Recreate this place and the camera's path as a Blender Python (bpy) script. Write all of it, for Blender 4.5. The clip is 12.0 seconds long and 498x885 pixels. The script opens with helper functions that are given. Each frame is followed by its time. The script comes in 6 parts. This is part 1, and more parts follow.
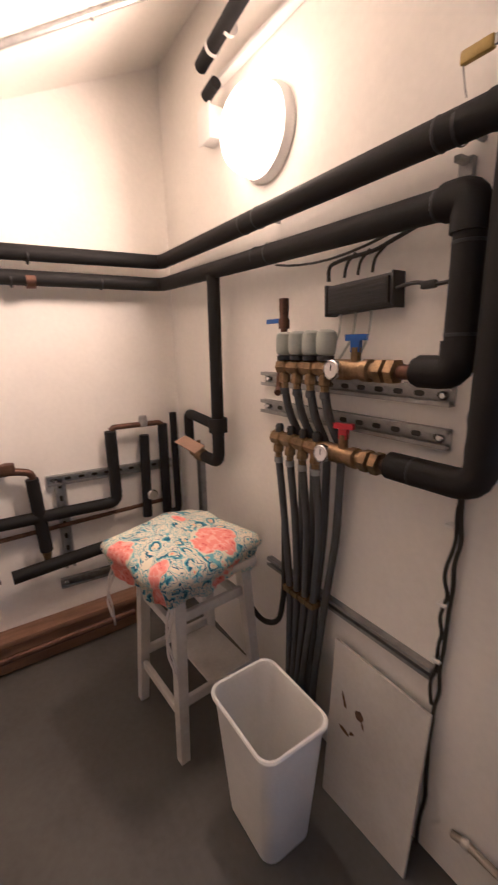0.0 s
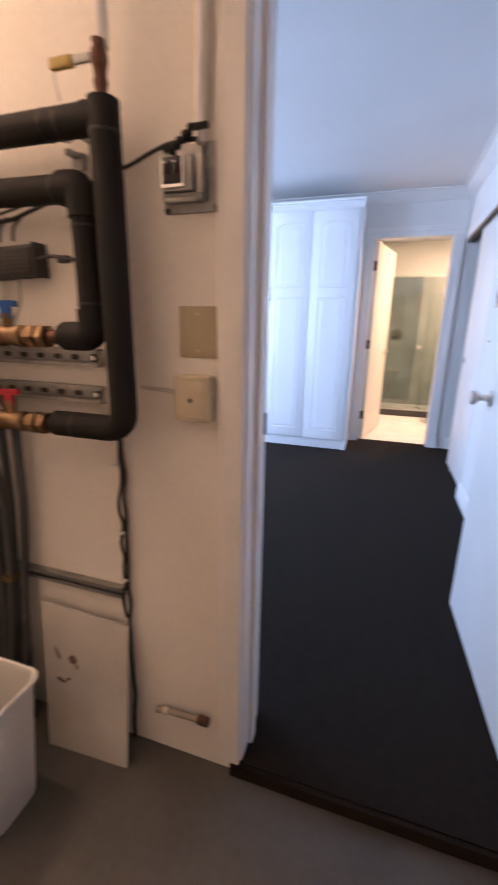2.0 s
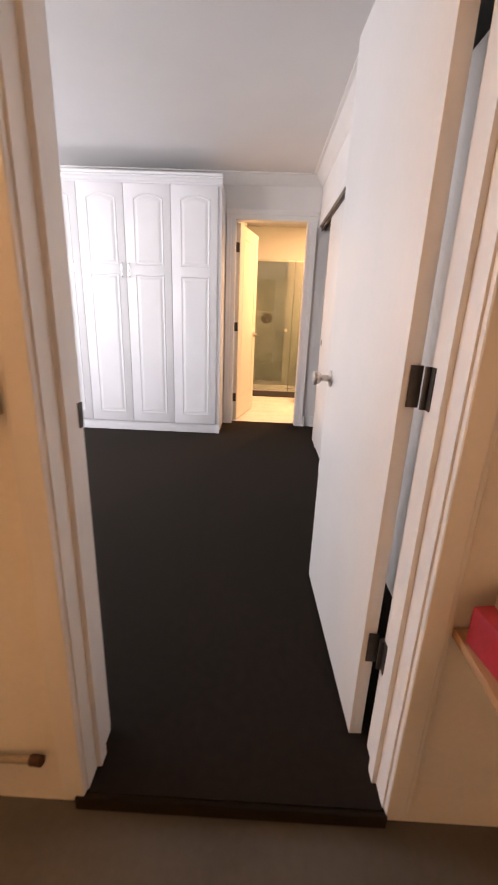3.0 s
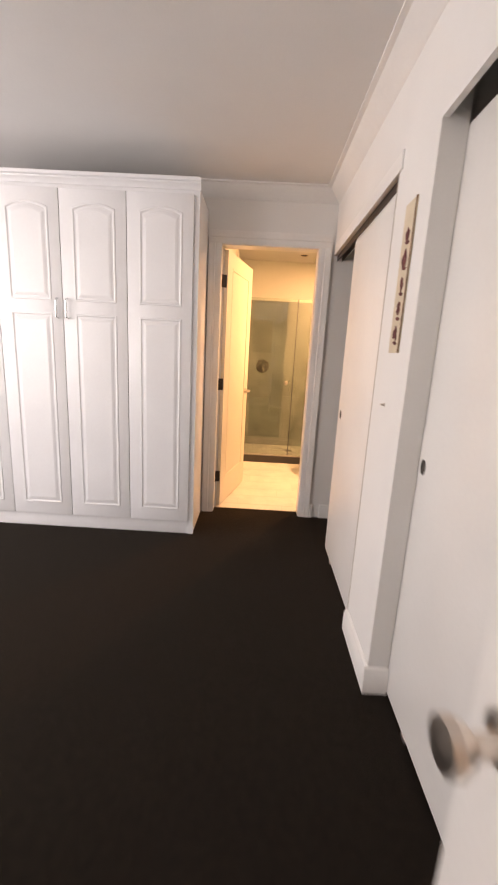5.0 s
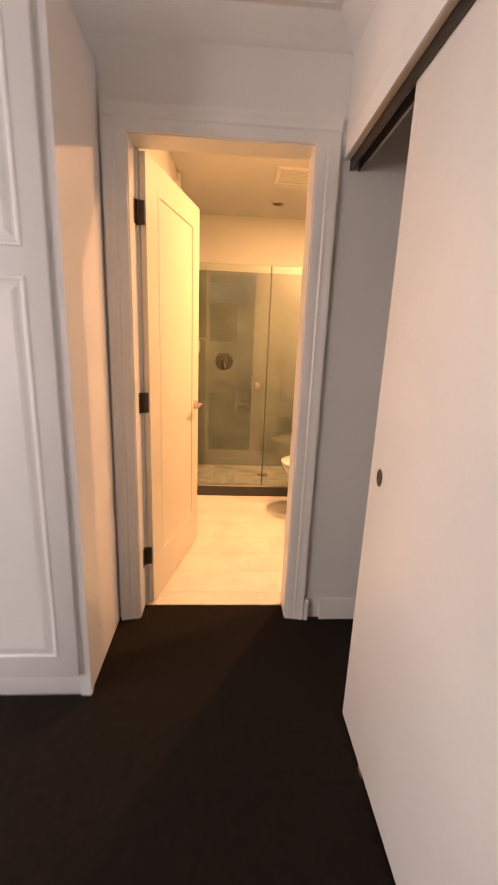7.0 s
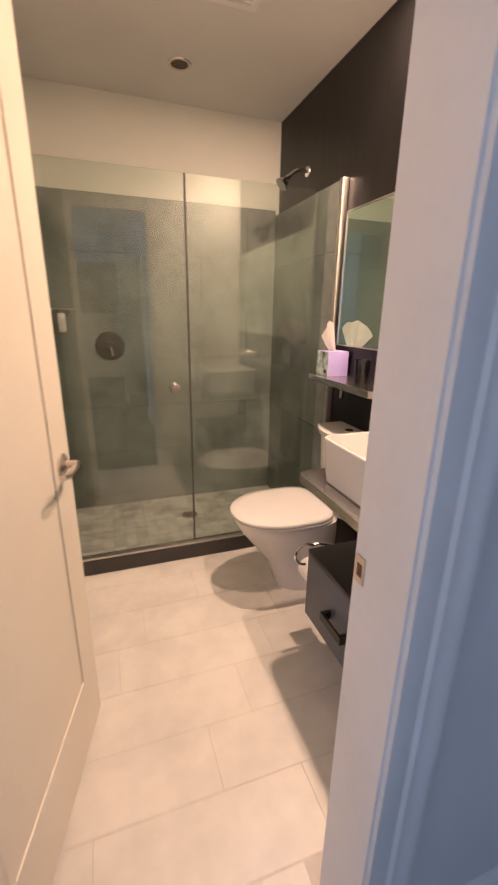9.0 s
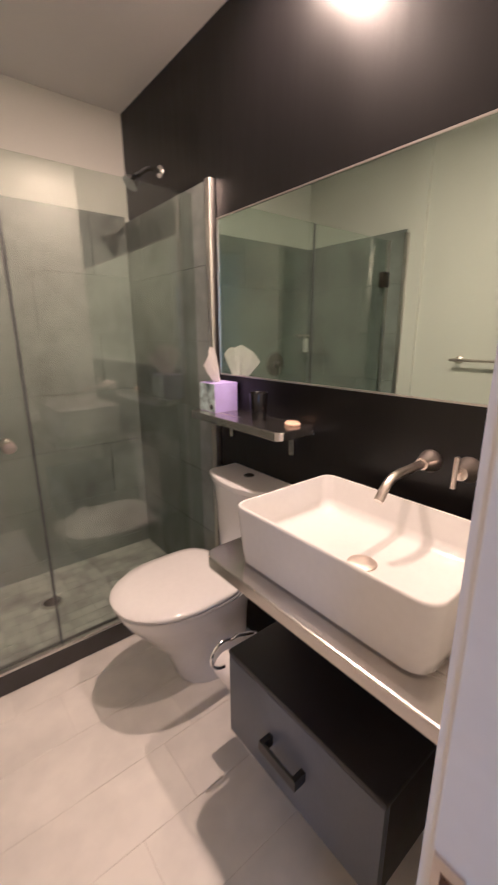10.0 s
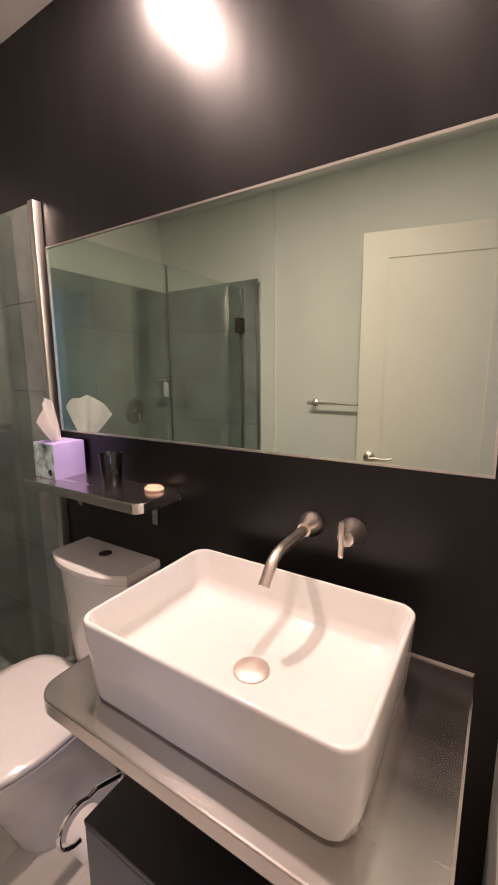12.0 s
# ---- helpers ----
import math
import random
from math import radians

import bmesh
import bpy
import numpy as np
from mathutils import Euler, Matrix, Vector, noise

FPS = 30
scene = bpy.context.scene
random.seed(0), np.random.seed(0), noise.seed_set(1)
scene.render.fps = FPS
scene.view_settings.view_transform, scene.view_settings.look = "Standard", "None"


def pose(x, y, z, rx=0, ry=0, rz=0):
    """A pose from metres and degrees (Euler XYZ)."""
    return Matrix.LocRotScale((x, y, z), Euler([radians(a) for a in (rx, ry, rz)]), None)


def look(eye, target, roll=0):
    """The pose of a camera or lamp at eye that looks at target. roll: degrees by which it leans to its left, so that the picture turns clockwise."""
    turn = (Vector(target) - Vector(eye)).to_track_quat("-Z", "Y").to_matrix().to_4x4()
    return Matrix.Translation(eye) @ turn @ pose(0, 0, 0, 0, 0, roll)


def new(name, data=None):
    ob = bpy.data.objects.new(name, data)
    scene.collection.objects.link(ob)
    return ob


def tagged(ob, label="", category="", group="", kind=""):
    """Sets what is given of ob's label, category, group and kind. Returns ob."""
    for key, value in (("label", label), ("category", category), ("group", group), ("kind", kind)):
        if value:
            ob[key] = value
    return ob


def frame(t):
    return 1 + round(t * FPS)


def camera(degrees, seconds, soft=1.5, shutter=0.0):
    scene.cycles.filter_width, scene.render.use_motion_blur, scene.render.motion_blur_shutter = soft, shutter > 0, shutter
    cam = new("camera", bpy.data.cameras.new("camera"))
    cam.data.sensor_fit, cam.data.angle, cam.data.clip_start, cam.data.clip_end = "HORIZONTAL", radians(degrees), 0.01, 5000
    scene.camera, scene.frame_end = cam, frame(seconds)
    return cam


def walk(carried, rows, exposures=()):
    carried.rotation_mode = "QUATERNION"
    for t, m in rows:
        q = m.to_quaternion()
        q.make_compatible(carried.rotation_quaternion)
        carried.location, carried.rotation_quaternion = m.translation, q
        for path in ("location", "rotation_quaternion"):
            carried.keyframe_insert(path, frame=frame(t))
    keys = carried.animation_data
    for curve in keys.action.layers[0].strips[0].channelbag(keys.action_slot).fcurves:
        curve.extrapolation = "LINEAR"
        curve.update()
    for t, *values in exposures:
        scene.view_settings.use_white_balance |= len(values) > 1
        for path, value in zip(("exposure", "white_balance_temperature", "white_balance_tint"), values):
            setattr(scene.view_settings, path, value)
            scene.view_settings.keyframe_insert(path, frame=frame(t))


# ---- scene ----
cam = camera(63.3, 12.0, soft=1.8, shutter=0.5)

PATH = [
    (0, (0.426, 0.149, 1.203), (-1.192, 1.23, 0.739), -1.2),
    (0.5, (0.428, 0.122, 1.203), (-0.997, 1.421, 0.67), -0.4),
    (1, (0.468, 0.121, 1.197), (-0.76, 1.606, 0.663), -0.0),
    (1.5, (0.521, 0.106, 1.186), (-0.452, 1.77, 0.652), 0.2),
    (2, (0.619, 0.109, 1.173), (0.034, 1.942, 0.629), 1.0),
    (2.5, (0.701, 0.148, 1.162), (0.49, 2.059, 0.611), 1.5),
    (3, (0.742, 0.221, 1.165), (0.702, 2.127, 0.559), 2.2),
    (3.5, (0.779, 0.411, 1.142), (0.803, 2.32, 0.547), 3.5),
    (3.7, (0.777, 0.535, 1.142), (0.8, 2.448, 0.568), 3.5),
    (5.3, (0.739, 1.742, 1.324), (0.707, 3.695, 0.893), 3.0),
    (5.5, (0.724, 1.931, 1.334), (0.723, 3.882, 0.894), 2.9),
    (6, (0.757, 2.285, 1.349), (0.779, 4.23, 0.884), 2.7),
    (6.5, (0.824, 2.592, 1.341), (0.874, 4.532, 0.855), 2.3),
    (7, (0.824, 2.869, 1.314), (0.946, 4.806, 0.829), 2.3),
    (7.2, (0.806, 3.008, 1.332), (0.965, 4.944, 0.853), 2.3),
    (8.8, (0.78, 4.116, 1.312), (1.318, 5.946, 0.712), 1.1),
    (9, (0.776, 4.221, 1.315), (1.407, 6.02, 0.708), 0.9),
    (9.5, (0.821, 4.454, 1.31), (1.729, 6.144, 0.742), 0.2),
    (10, (0.886, 4.623, 1.336), (2.096, 6.129, 0.818), -0.3),
    (10.5, (0.949, 4.676, 1.346), (2.363, 6.005, 0.864), -1.2),
    (11, (1.014, 4.738, 1.355), (2.594, 5.889, 0.932), -1.1),
    (11.5, (1.043, 4.755, 1.358), (2.683, 5.831, 0.966), -1.0),
    (12, (1.045, 4.753, 1.363), (2.712, 5.805, 1.026), -0.5),
]
EXPOSURES = [
    (0.0, 0.94, 4250, 13), (0.5, 0.74, 4150, 10), (1.0, 0.80, 4150, 10), (1.5, 1.05, 4600, 15), (2.0, 1.06, 4850, 18), (2.5, 1.03, 5700, 20), (3.0, 1.0, 7000, 23), (3.6, 0.98, 7500, 22),
    (5.3, 0.80, 7900, 24), (7.2, 0.55, 8300, 28), (8.8, 0.18, 5100, 17), (9.5, 0.02, 4550, 16), (10.5, -0.17, 4250, 17), (12.0, -0.17, 4300, 18),
]
walk(cam, [(t, look(eye, target, roll)) for t, eye, target, roll in PATH], EXPOSURES)

# ---- world and large lights ----
world = bpy.data.worlds.new("sky")
scene.world = world
world.use_nodes = True
wn = world.node_tree.nodes
sky = wn.new("ShaderNodeTexSky")
sky.sky_type = "NISHITA"
sky.sun_disc = False
sky.sun_elevation, sky.sun_rotation = radians(40), radians(200)
world.node_tree.links.new(sky.outputs[0], wn["Background"].inputs[0])
wn["Background"].inputs[1].default_value = 0.1


def area_lamp(name, m, sx, sy, watts, colour):
    data = bpy.data.lights.new(name, "AREA")
    data.shape, data.size, data.size_y, data.energy, data.color = "RECTANGLE", sx, sy, watts, colour
    ob = new(name, data)
    ob.matrix_world = m
    return ob


def disc_lamp(name, eye, watts, colour, size=0.05, tip=0.0):
    data = bpy.data.lights.new(name, "AREA")
    data.shape, data.size, data.energy, data.color = "DISK", size, watts, colour
    ob = new(name, data)
    ob.matrix_world = Matrix.Translation(eye) @ Matrix.Rotation(radians(-tip), 4, "X")
    return ob


WARM = (1.0, 0.57, 0.265)
DAY = (0.86, 0.93, 1.0)
CZ_LAMP = 2.4045
# daylight standing in the bedroom window's opening
area_lamp("window_daylight", look((-3.14, 2.9, 1.5), (0.0, 2.9, 1.5)), 1.9, 1.3, 38, DAY)
# fill through an unseen south window, added to brighten the wardrobe front
area_lamp("window_daylight", look((-2.3, 1.09, 1.5), (-2.3, 4.0, 1.5)), 1.1, 1.3, 29, DAY)
# the forward light of the mechanical room's opal lamp
disc_lamp("wall_lamp_light", (-0.60, 0.790, 1.768), 13.4, WARM, 0.2, 84)
# the two recessed bathroom lamps over the counter
disc_lamp("downlight_beam", (1.68, 5.64, CZ_LAMP), 31, WARM, 0.035)
disc_lamp("downlight_beam", (1.72, 5.01, CZ_LAMP), 20, WARM, 0.035)



# ---- materials ----
def mat(name, colour, rough=0.6, metal=0.0, vary=0.08, scale=6.0, fine=90.0, bump=0.15, stain=None, stain_amount=0.25,
        coat=0.0, stretch=(1, 1, 1), rvary=0.1, depth=0.002, jitter=0.0, spec=0.5):
    """A painted, mineral or metal surface with patches and fine grain."""
    m = bpy.data.materials.new(name)
    m.use_nodes = True
    nt = m.node_tree
    n, l = nt.nodes, nt.links
    bsdf = n["Principled BSDF"]
    geo = n.new("ShaderNodeNewGeometry")
    mp = n.new("ShaderNodeMapping")
    mp.inputs["Scale"].default_value = stretch
    l.new(geo.outputs["Position"], mp.inputs[0])
    big, small = n.new("ShaderNodeTexNoise"), n.new("ShaderNodeTexNoise")
    big.inputs["Scale"].default_value, big.inputs["Detail"].default_value = scale, 5
    small.inputs["Scale"].default_value, small.inputs["Detail"].default_value = fine, 3
    l.new(mp.outputs[0], big.inputs["Vector"])
    l.new(mp.outputs[0], small.inputs["Vector"])
    add = n.new("ShaderNodeMath")
    add.operation = "MULTIPLY_ADD"
    l.new(small.outputs["Fac"], add.inputs[0])
    add.inputs[1].default_value = 0.4
    l.new(big.outputs["Fac"], add.inputs[2])
    last = add.outputs[0]
    if jitter:
        info = n.new("ShaderNodeObjectInfo")
        more = n.new("ShaderNodeMath")
        more.operation = "MULTIPLY_ADD"
        l.new(info.outputs["Random"], more.inputs[0])
        more.inputs[1].default_value = jitter
        l.new(last, more.inputs[2])
        last = more.outputs[0]
    ramp = n.new("ShaderNodeValToRGB")
    dark = stain or [c * (1 - stain_amount) for c in colour]
    ramp.color_ramp.elements[0].position, ramp.color_ramp.elements[1].position = 0.42, 0.92
    ramp.color_ramp.elements[0].color = (*[c * (1 - vary) * 0.7 + d * 0.3 for c, d in zip(colour, dark)], 1)
    ramp.color_ramp.elements[1].color = (*[min(1, c * (1 + vary)) for c in colour], 1)
    l.new(last, ramp.inputs[0])
    l.new(ramp.outputs[0], bsdf.inputs["Base Color"])
    rr = n.new("ShaderNodeMath")
    rr.operation = "MULTIPLY_ADD"
    l.new(big.outputs["Fac"], rr.inputs[0])
    rr.inputs[1].default_value, rr.inputs[2].default_value = rvary, max(0.02, rough - rvary / 2)
    l.new(rr.outputs[0], bsdf.inputs["Roughness"])
    bsdf.inputs["Metallic"].default_value = metal
    bsdf.inputs["Coat Weight"].default_value = coat
    bsdf.inputs["Specular IOR Level"].default_value = spec
    if bump:
        b = n.new("ShaderNodeBump")
        b.inputs["Strength"].default_value, b.inputs["Distance"].default_value = bump, depth
        l.new(small.outputs["Fac"], b.inputs["Height"])
        l.new(b.outputs[0], bsdf.inputs["Normal"])
    return m


def glass_mat(name, tint, rough=0.0):
    m = bpy.data.materials.new(name)
    m.use_nodes = True
    nt = m.node_tree
    n, l = nt.nodes, nt.links
    out = n["Material Output"]
    n.remove(n["Principled BSDF"])
    tr, gl, mix, lw = n.new("ShaderNodeBsdfTransparent"), n.new("ShaderNodeBsdfGlossy"), n.new("ShaderNodeMixShader"), n.new("ShaderNodeLayerWeight")
    tr.inputs[0].default_value = (*tint, 1)
    gl.inputs["Roughness"].default_value = rough
    lw.inputs["Blend"].default_value = 0.5
    pw, ma = n.new("ShaderNodeMath"), n.new("ShaderNodeMath")
    pw.operation, ma.operation = "POWER", "MULTIPLY_ADD"
    pw.inputs[1].default_value = 5.0
    ma.inputs[1].default_value, ma.inputs[2].default_value = 0.85, 0.085
    l.new(lw.outputs["Facing"], pw.inputs[0])
    l.new(pw.outputs[0], ma.inputs[0])
    l.new(ma.outputs[0], mix.inputs[0])
    l.new(tr.outputs[0], mix.inputs[1])
    l.new(gl.outputs[0], mix.inputs[2])
    l.new(mix.outputs[0], out.inputs[0])
    return m


def glow_mat(name, colour, strength):
    m = bpy.data.materials.new(name)
    m.use_nodes = True
    b = m.node_tree.nodes["Principled BSDF"]
    b.inputs["Base Color"].default_value = (0.9, 0.88, 0.84, 1)
    b.inputs["Emission Color"].default_value = (*colour, 1)
    b.inputs["Emission Strength"].default_value = strength
    return m


def flower_mat(name):
    """Cream cotton printed with coral blooms, teal leaves and small rings."""
    m = bpy.data.materials.new(name)
    m.use_nodes = True
    nt = m.node_tree
    n, l = nt.nodes, nt.links
    bsdf = n["Principled BSDF"]
    bsdf.inputs["Roughness"].default_value = 0.85
    tc = n.new("ShaderNodeTexCoord")
    warp = n.new("ShaderNodeTexNoise")
    warp.inputs["Scale"].default_value = 26
    wm = n.new("ShaderNodeMixRGB")
    wm.inputs[0].default_value = 0.035
    l.new(tc.outputs["Object"], warp.inputs["Vector"])
    l.new(tc.outputs["Object"], wm.inputs[1])
    l.new(warp.outputs["Color"], wm.inputs[2])

    def bands(scale, stops, feature="F1"):
        v = n.new("ShaderNodeTexVoronoi")
        v.feature = feature
        v.inputs["Scale"].default_value = scale
        l.new(wm.outputs[0], v.inputs["Vector"])
        r = n.new("ShaderNodeValToRGB")
        r.color_ramp.interpolation = "CONSTANT"
        while len(r.color_ramp.elements) < len(stops):
            r.color_ramp.elements.new(0.5)
        for e, (p, c) in zip(r.color_ramp.elements, stops):
            e.position, e.color = p, (*c, 1)
        l.new(v.outputs["Distance"], r.inputs[0])
        return v, r
    cream, coral, teal, aqua, sand = (0.76, 0.70, 0.55), (0.84, 0.30, 0.24), (0.015, 0.13, 0.24), (0.20, 0.46, 0.52), (0.76, 0.60, 0.34)
    # fine scrollwork, then leaves and small blossoms
    _, small = bands(46, [(0, aqua), (0.11, cream), (0.37, aqua), (0.43, cream), (0.62, (0.10, 0.30, 0.38)), (0.66, cream)])
    _, leaf = bands(25, [(0, coral), (0.09, sand), (0.20, cream), (0.27, teal), (0.39, aqua), (0.47, cream), (0.60, teal), (0.65, cream)])
    _, curl = bands(15, [(0, (0, 0, 0)), (0.040, (1, 1, 1)), (0.062, (0, 0, 0))], "DISTANCE_TO_EDGE")
    patch = n.new("ShaderNodeTexNoise")
    patch.inputs["Scale"].default_value = 19
    l.new(tc.outputs["Object"], patch.inputs["Vector"])
    gate = n.new("ShaderNodeMath")
    gate.operation = "GREATER_THAN"
    gate.inputs[1].default_value = 0.49
    l.new(patch.outputs["Fac"], gate.inputs[0])

    def over(fac, under, top):
        x = n.new("ShaderNodeMixRGB")
        l.new(fac, x.inputs[0])
        l.new(under, x.inputs[1])
        if isinstance(top, tuple):
            x.inputs[2].default_value = (*top, 1)
        else:
            l.new(top, x.inputs[2])
        return x.outputs[0]
    cloth = over(gate.outputs[0], small.outputs[0], leaf.outputs[0])
    cloth = over(curl.outputs[0], cloth, aqua)
    # coral blooms with a ragged edge and darker flecks
    fleck = n.new("ShaderNodeTexVoronoi")
    fleck.inputs["Scale"].default_value = 60
    l.new(wm.outputs[0], fleck.inputs["Vector"])
    fr = n.new("ShaderNodeValToRGB")
    fr.color_ramp.interpolation = "CONSTANT"
    fr.color_ramp.elements[0].color, fr.color_ramp.elements[1].color = (0.70, 0.14, 0.12, 1), (*coral, 1)
    fr.color_ramp.elements[1].position = 0.24
    more = fr.color_ramp.elements.new(0.62)
    more.color = (0.88, 0.46, 0.38, 1)
    l.new(fleck.outputs["Distance"], fr.inputs[0])
    for bx_, by_, rx_, ry_ in ((-0.590, 0.690, 0.095, 0.085), (-0.715, 0.425, 0.080, 0.062), (-0.540, 0.490, 0.038, 0.036), (-0.800, 0.665, 0.034, 0.030)):
        mp = n.new("ShaderNodeMapping")
        mp.vector_type = "POINT"
        mp.inputs["Location"].default_value = (-bx_ / rx_, -by_ / ry_, 0)
        mp.inputs["Scale"].default_value = (1 / rx_, 1 / ry_, 0)
        l.new(tc.outputs["Object"], mp.inputs[0])
        ln = n.new("ShaderNodeVectorMath")
        ln.operation = "LENGTH"
        l.new(mp.outputs[0], ln.inputs[0])
        rag = n.new("ShaderNodeMath")
        rag.operation = "MULTIPLY_ADD"
        l.new(warp.outputs["Fac"], rag.inputs[0])
        rag.inputs[1].default_value = 0.9
        l.new(ln.outputs["Value"], rag.inputs[2])
        for lim, top in ((1.36, aqua), (1.30, cream), (1.22, fr.outputs[0])):
            cut = n.new("ShaderNodeMath")
            cut.operation = "LESS_THAN"
            cut.inputs[1].default_value = lim
            l.new(rag.outputs[0], cut.inputs[0])
            cloth = over(cut.outputs[0], cloth, top)
    l.new(cloth, bsdf.inputs["Base Color"])
    weave = n.new("ShaderNodeTexNoise")
    weave.inputs["Scale"].default_value = 500
    b = n.new("ShaderNodeBump")
    b.inputs["Strength"].default_value, b.inputs["Distance"].default_value = 0.3, 0.001
    l.new(tc.outputs["Object"], weave.inputs["Vector"])
    l.new(weave.outputs["Fac"], b.inputs["Height"])
    l.new(b.outputs[0], bsdf.inputs["Normal"])
    return m


WALL_MECH = mat("cream_wall_paint", (0.82, 0.79, 0.735), 0.75, vary=0.05, scale=3, fine=60, bump=0.25, stain_amount=0.12)
WALL = mat("white_wall_paint", (0.78, 0.77, 0.75), 0.7, vary=0.03, scale=2, fine=120, bump=0.1, stain_amount=0.06)
WALL_BATH = mat("bath_wall_paint", (0.74, 0.74, 0.68), 0.6, vary=0.03, scale=2, fine=120, bump=0.08, stain_amount=0.06)
CEIL = mat("ceiling_paint", (0.72, 0.71, 0.70), 0.85, vary=0.03, scale=2, fine=150, bump=0.15, stain_amount=0.05)
TRIM = mat("white_trim_gloss", (0.80, 0.79, 0.77), 0.38, vary=0.03, scale=5, fine=60, bump=0.05, stain_amount=0.08)
CAB = mat("white_cabinet_lacquer", (0.80, 0.80, 0.81), 0.35, vary=0.02, scale=4, fine=60, bump=0.03, stain_amount=0.05)
DOORW = mat("white_door_paint", (0.80, 0.78, 0.75), 0.42, vary=0.025, scale=3, fine=70, bump=0.05, stain_amount=0.08)
DOORC = mat("cream_door_paint", (0.80, 0.745, 0.63), 0.42, vary=0.025, scale=3, fine=70, bump=0.05, stain_amount=0.08)
BLACKW = mat("black_gloss_wall_panel", (0.004, 0.0038, 0.0042), 0.33, vary=0.1, scale=1.6, fine=5, bump=0.22, rvary=0.2, depth=0.008, spec=0.40, stretch=(1, 2.6, 0.45))
CONC = mat("painted_concrete_floor", (0.082, 0.077, 0.069), 0.6, vary=0.22, scale=3.5, fine=45, bump=0.3, stain=(0.055, 0.05, 0.043))
CARPET = mat("dark_brown_carpet", (0.0165, 0.0122, 0.0092), 0.95, vary=0.25, scale=34, fine=420, bump=1.0, depth=0.006, stain_amount=0.3, rvary=0.0, spec=0.1)
for key, value in (("Sheen Weight", 0.05), ("Sheen Roughness", 0.3), ("Sheen Tint", (0.9, 0.76, 0.6, 1))):
    CARPET.node_tree.nodes["Principled BSDF"].inputs[key].default_value = value
TILEF = mat("pale_stone_floor_tile", (0.72, 0.69, 0.64), 0.42, vary=0.10, scale=3.2, fine=14, bump=0.0, stain=(0.46, 0.45, 0.43), jitter=0.12)
GROUT = mat("pale_grout", (0.64, 0.605, 0.555), 0.8, vary=0.08, scale=20, fine=200, bump=0.2)
TILES = mat("grey_green_stone_tile", (0.205, 0.225, 0.21), 0.44, vary=0.38, scale=3.4, fine=15, bump=0.0, stain=(0.12, 0.13, 0.12), jitter=0.04, rvary=0.12)
DULLNICKEL = mat("dull_nickel", (0.16, 0.15, 0.135), 0.4, 0.8, vary=0.1, scale=20, fine=200, bump=0.03)
GROUTP = mat("shower_floor_grout", (0.22, 0.225, 0.205), 0.8, vary=0.1, scale=20, fine=200, bump=0.1)
GROUTD = mat("grey_grout", (0.175, 0.19, 0.178), 0.8, vary=0.1, scale=20, fine=200, bump=0.1)
PEBBLE = mat("shower_floor_stone", (0.31, 0.32, 0.29), 0.45, vary=0.5, scale=7, fine=26, bump=0.0, stain=(0.10, 0.12, 0.11), jitter=0.22)
FOAM = mat("black_foam_insulation", (0.011, 0.0105, 0.0105), 0.68, vary=0.25, scale=14, fine=240, bump=0.3, rvary=0.1, spec=0.28)
RUBBER = mat("black_cable_sheath", (0.012, 0.012, 0.012), 0.5, vary=0.2, scale=20, fine=200, bump=0.1)
BRASS = mat("aged_brass", (0.235, 0.160, 0.080), 0.47, 0.85, vary=0.45, scale=38, fine=240, bump=0.2, stain=(0.06, 0.035, 0.018))
COPPER = mat("aged_copper", (0.12, 0.065, 0.042), 0.5, 0.8, vary=0.35, scale=25, fine=200, bump=0.15, stain=(0.04, 0.025, 0.018))
PALENICKEL = mat("pale_nickel_cap", (0.78, 0.68, 0.60), 0.5, 1.0, vary=0.1, scale=30, fine=150, bump=0.0, rvary=0.1)
TANPIPE = mat("tan_painted_pipe", (0.30, 0.26, 0.20), 0.5, vary=0.12, scale=25, fine=200, bump=0.1)
STEEL = mat("brushed_stainless_steel", (0.58, 0.555, 0.525), 0.25, 1.0, vary=0.05, scale=2.2, fine=60, bump=0.012, stretch=(9, 1.1, 9), rvary=0.16, stain_amount=0.10)
SATIN = mat("satin_steel", (0.60, 0.575, 0.54), 0.34, 1.0, vary=0.02, scale=6, fine=60, bump=0.0, rvary=0.03, stain_amount=0.05)
NICKEL = mat("brushed_nickel", (0.70, 0.63, 0.57), 0.32, 1.0, vary=0.05, scale=20, fine=200, bump=0.0, rvary=0.05)
CHROME = mat("chrome", (0.7, 0.7, 0.7), 0.12, 1.0, vary=0.04, scale=20, fine=100, bump=0.0)
ZINC = mat("galvanised_steel", (0.34, 0.34, 0.33), 0.45, 0.8, vary=0.2, scale=40, fine=200, bump=0.1)
BRONZE = mat("dark_bronze_hinge", (0.075, 0.062, 0.052), 0.42, 0.7, vary=0.15, scale=40, fine=200, bump=0.05)
PEX = mat("grey_plastic_tube", (0.07, 0.073, 0.078), 0.5, vary=0.15, scale=20, fine=120, bump=0.1)
GREYPL = mat("grey_green_plastic", (0.36, 0.38, 0.34), 0.5, vary=0.08, scale=30, fine=200, bump=0.05)
BLACKPL = mat("black_plastic_box", (0.018, 0.018, 0.018), 0.45, vary=0.2, scale=20, fine=200, bump=0.1)
BLUEPL = mat("blue_plastic", (0.02, 0.10, 0.42), 0.4, vary=0.1, scale=30, fine=200, bump=0.05)
REDPL = mat("red_plastic", (0.45, 0.02, 0.03), 0.4, vary=0.1, scale=30, fine=200, bump=0.05)
YELLOW = mat("yellow_vinyl_grip", (0.42, 0.30, 0.05), 0.5, vary=0.15, scale=30, fine=200, bump=0.1)
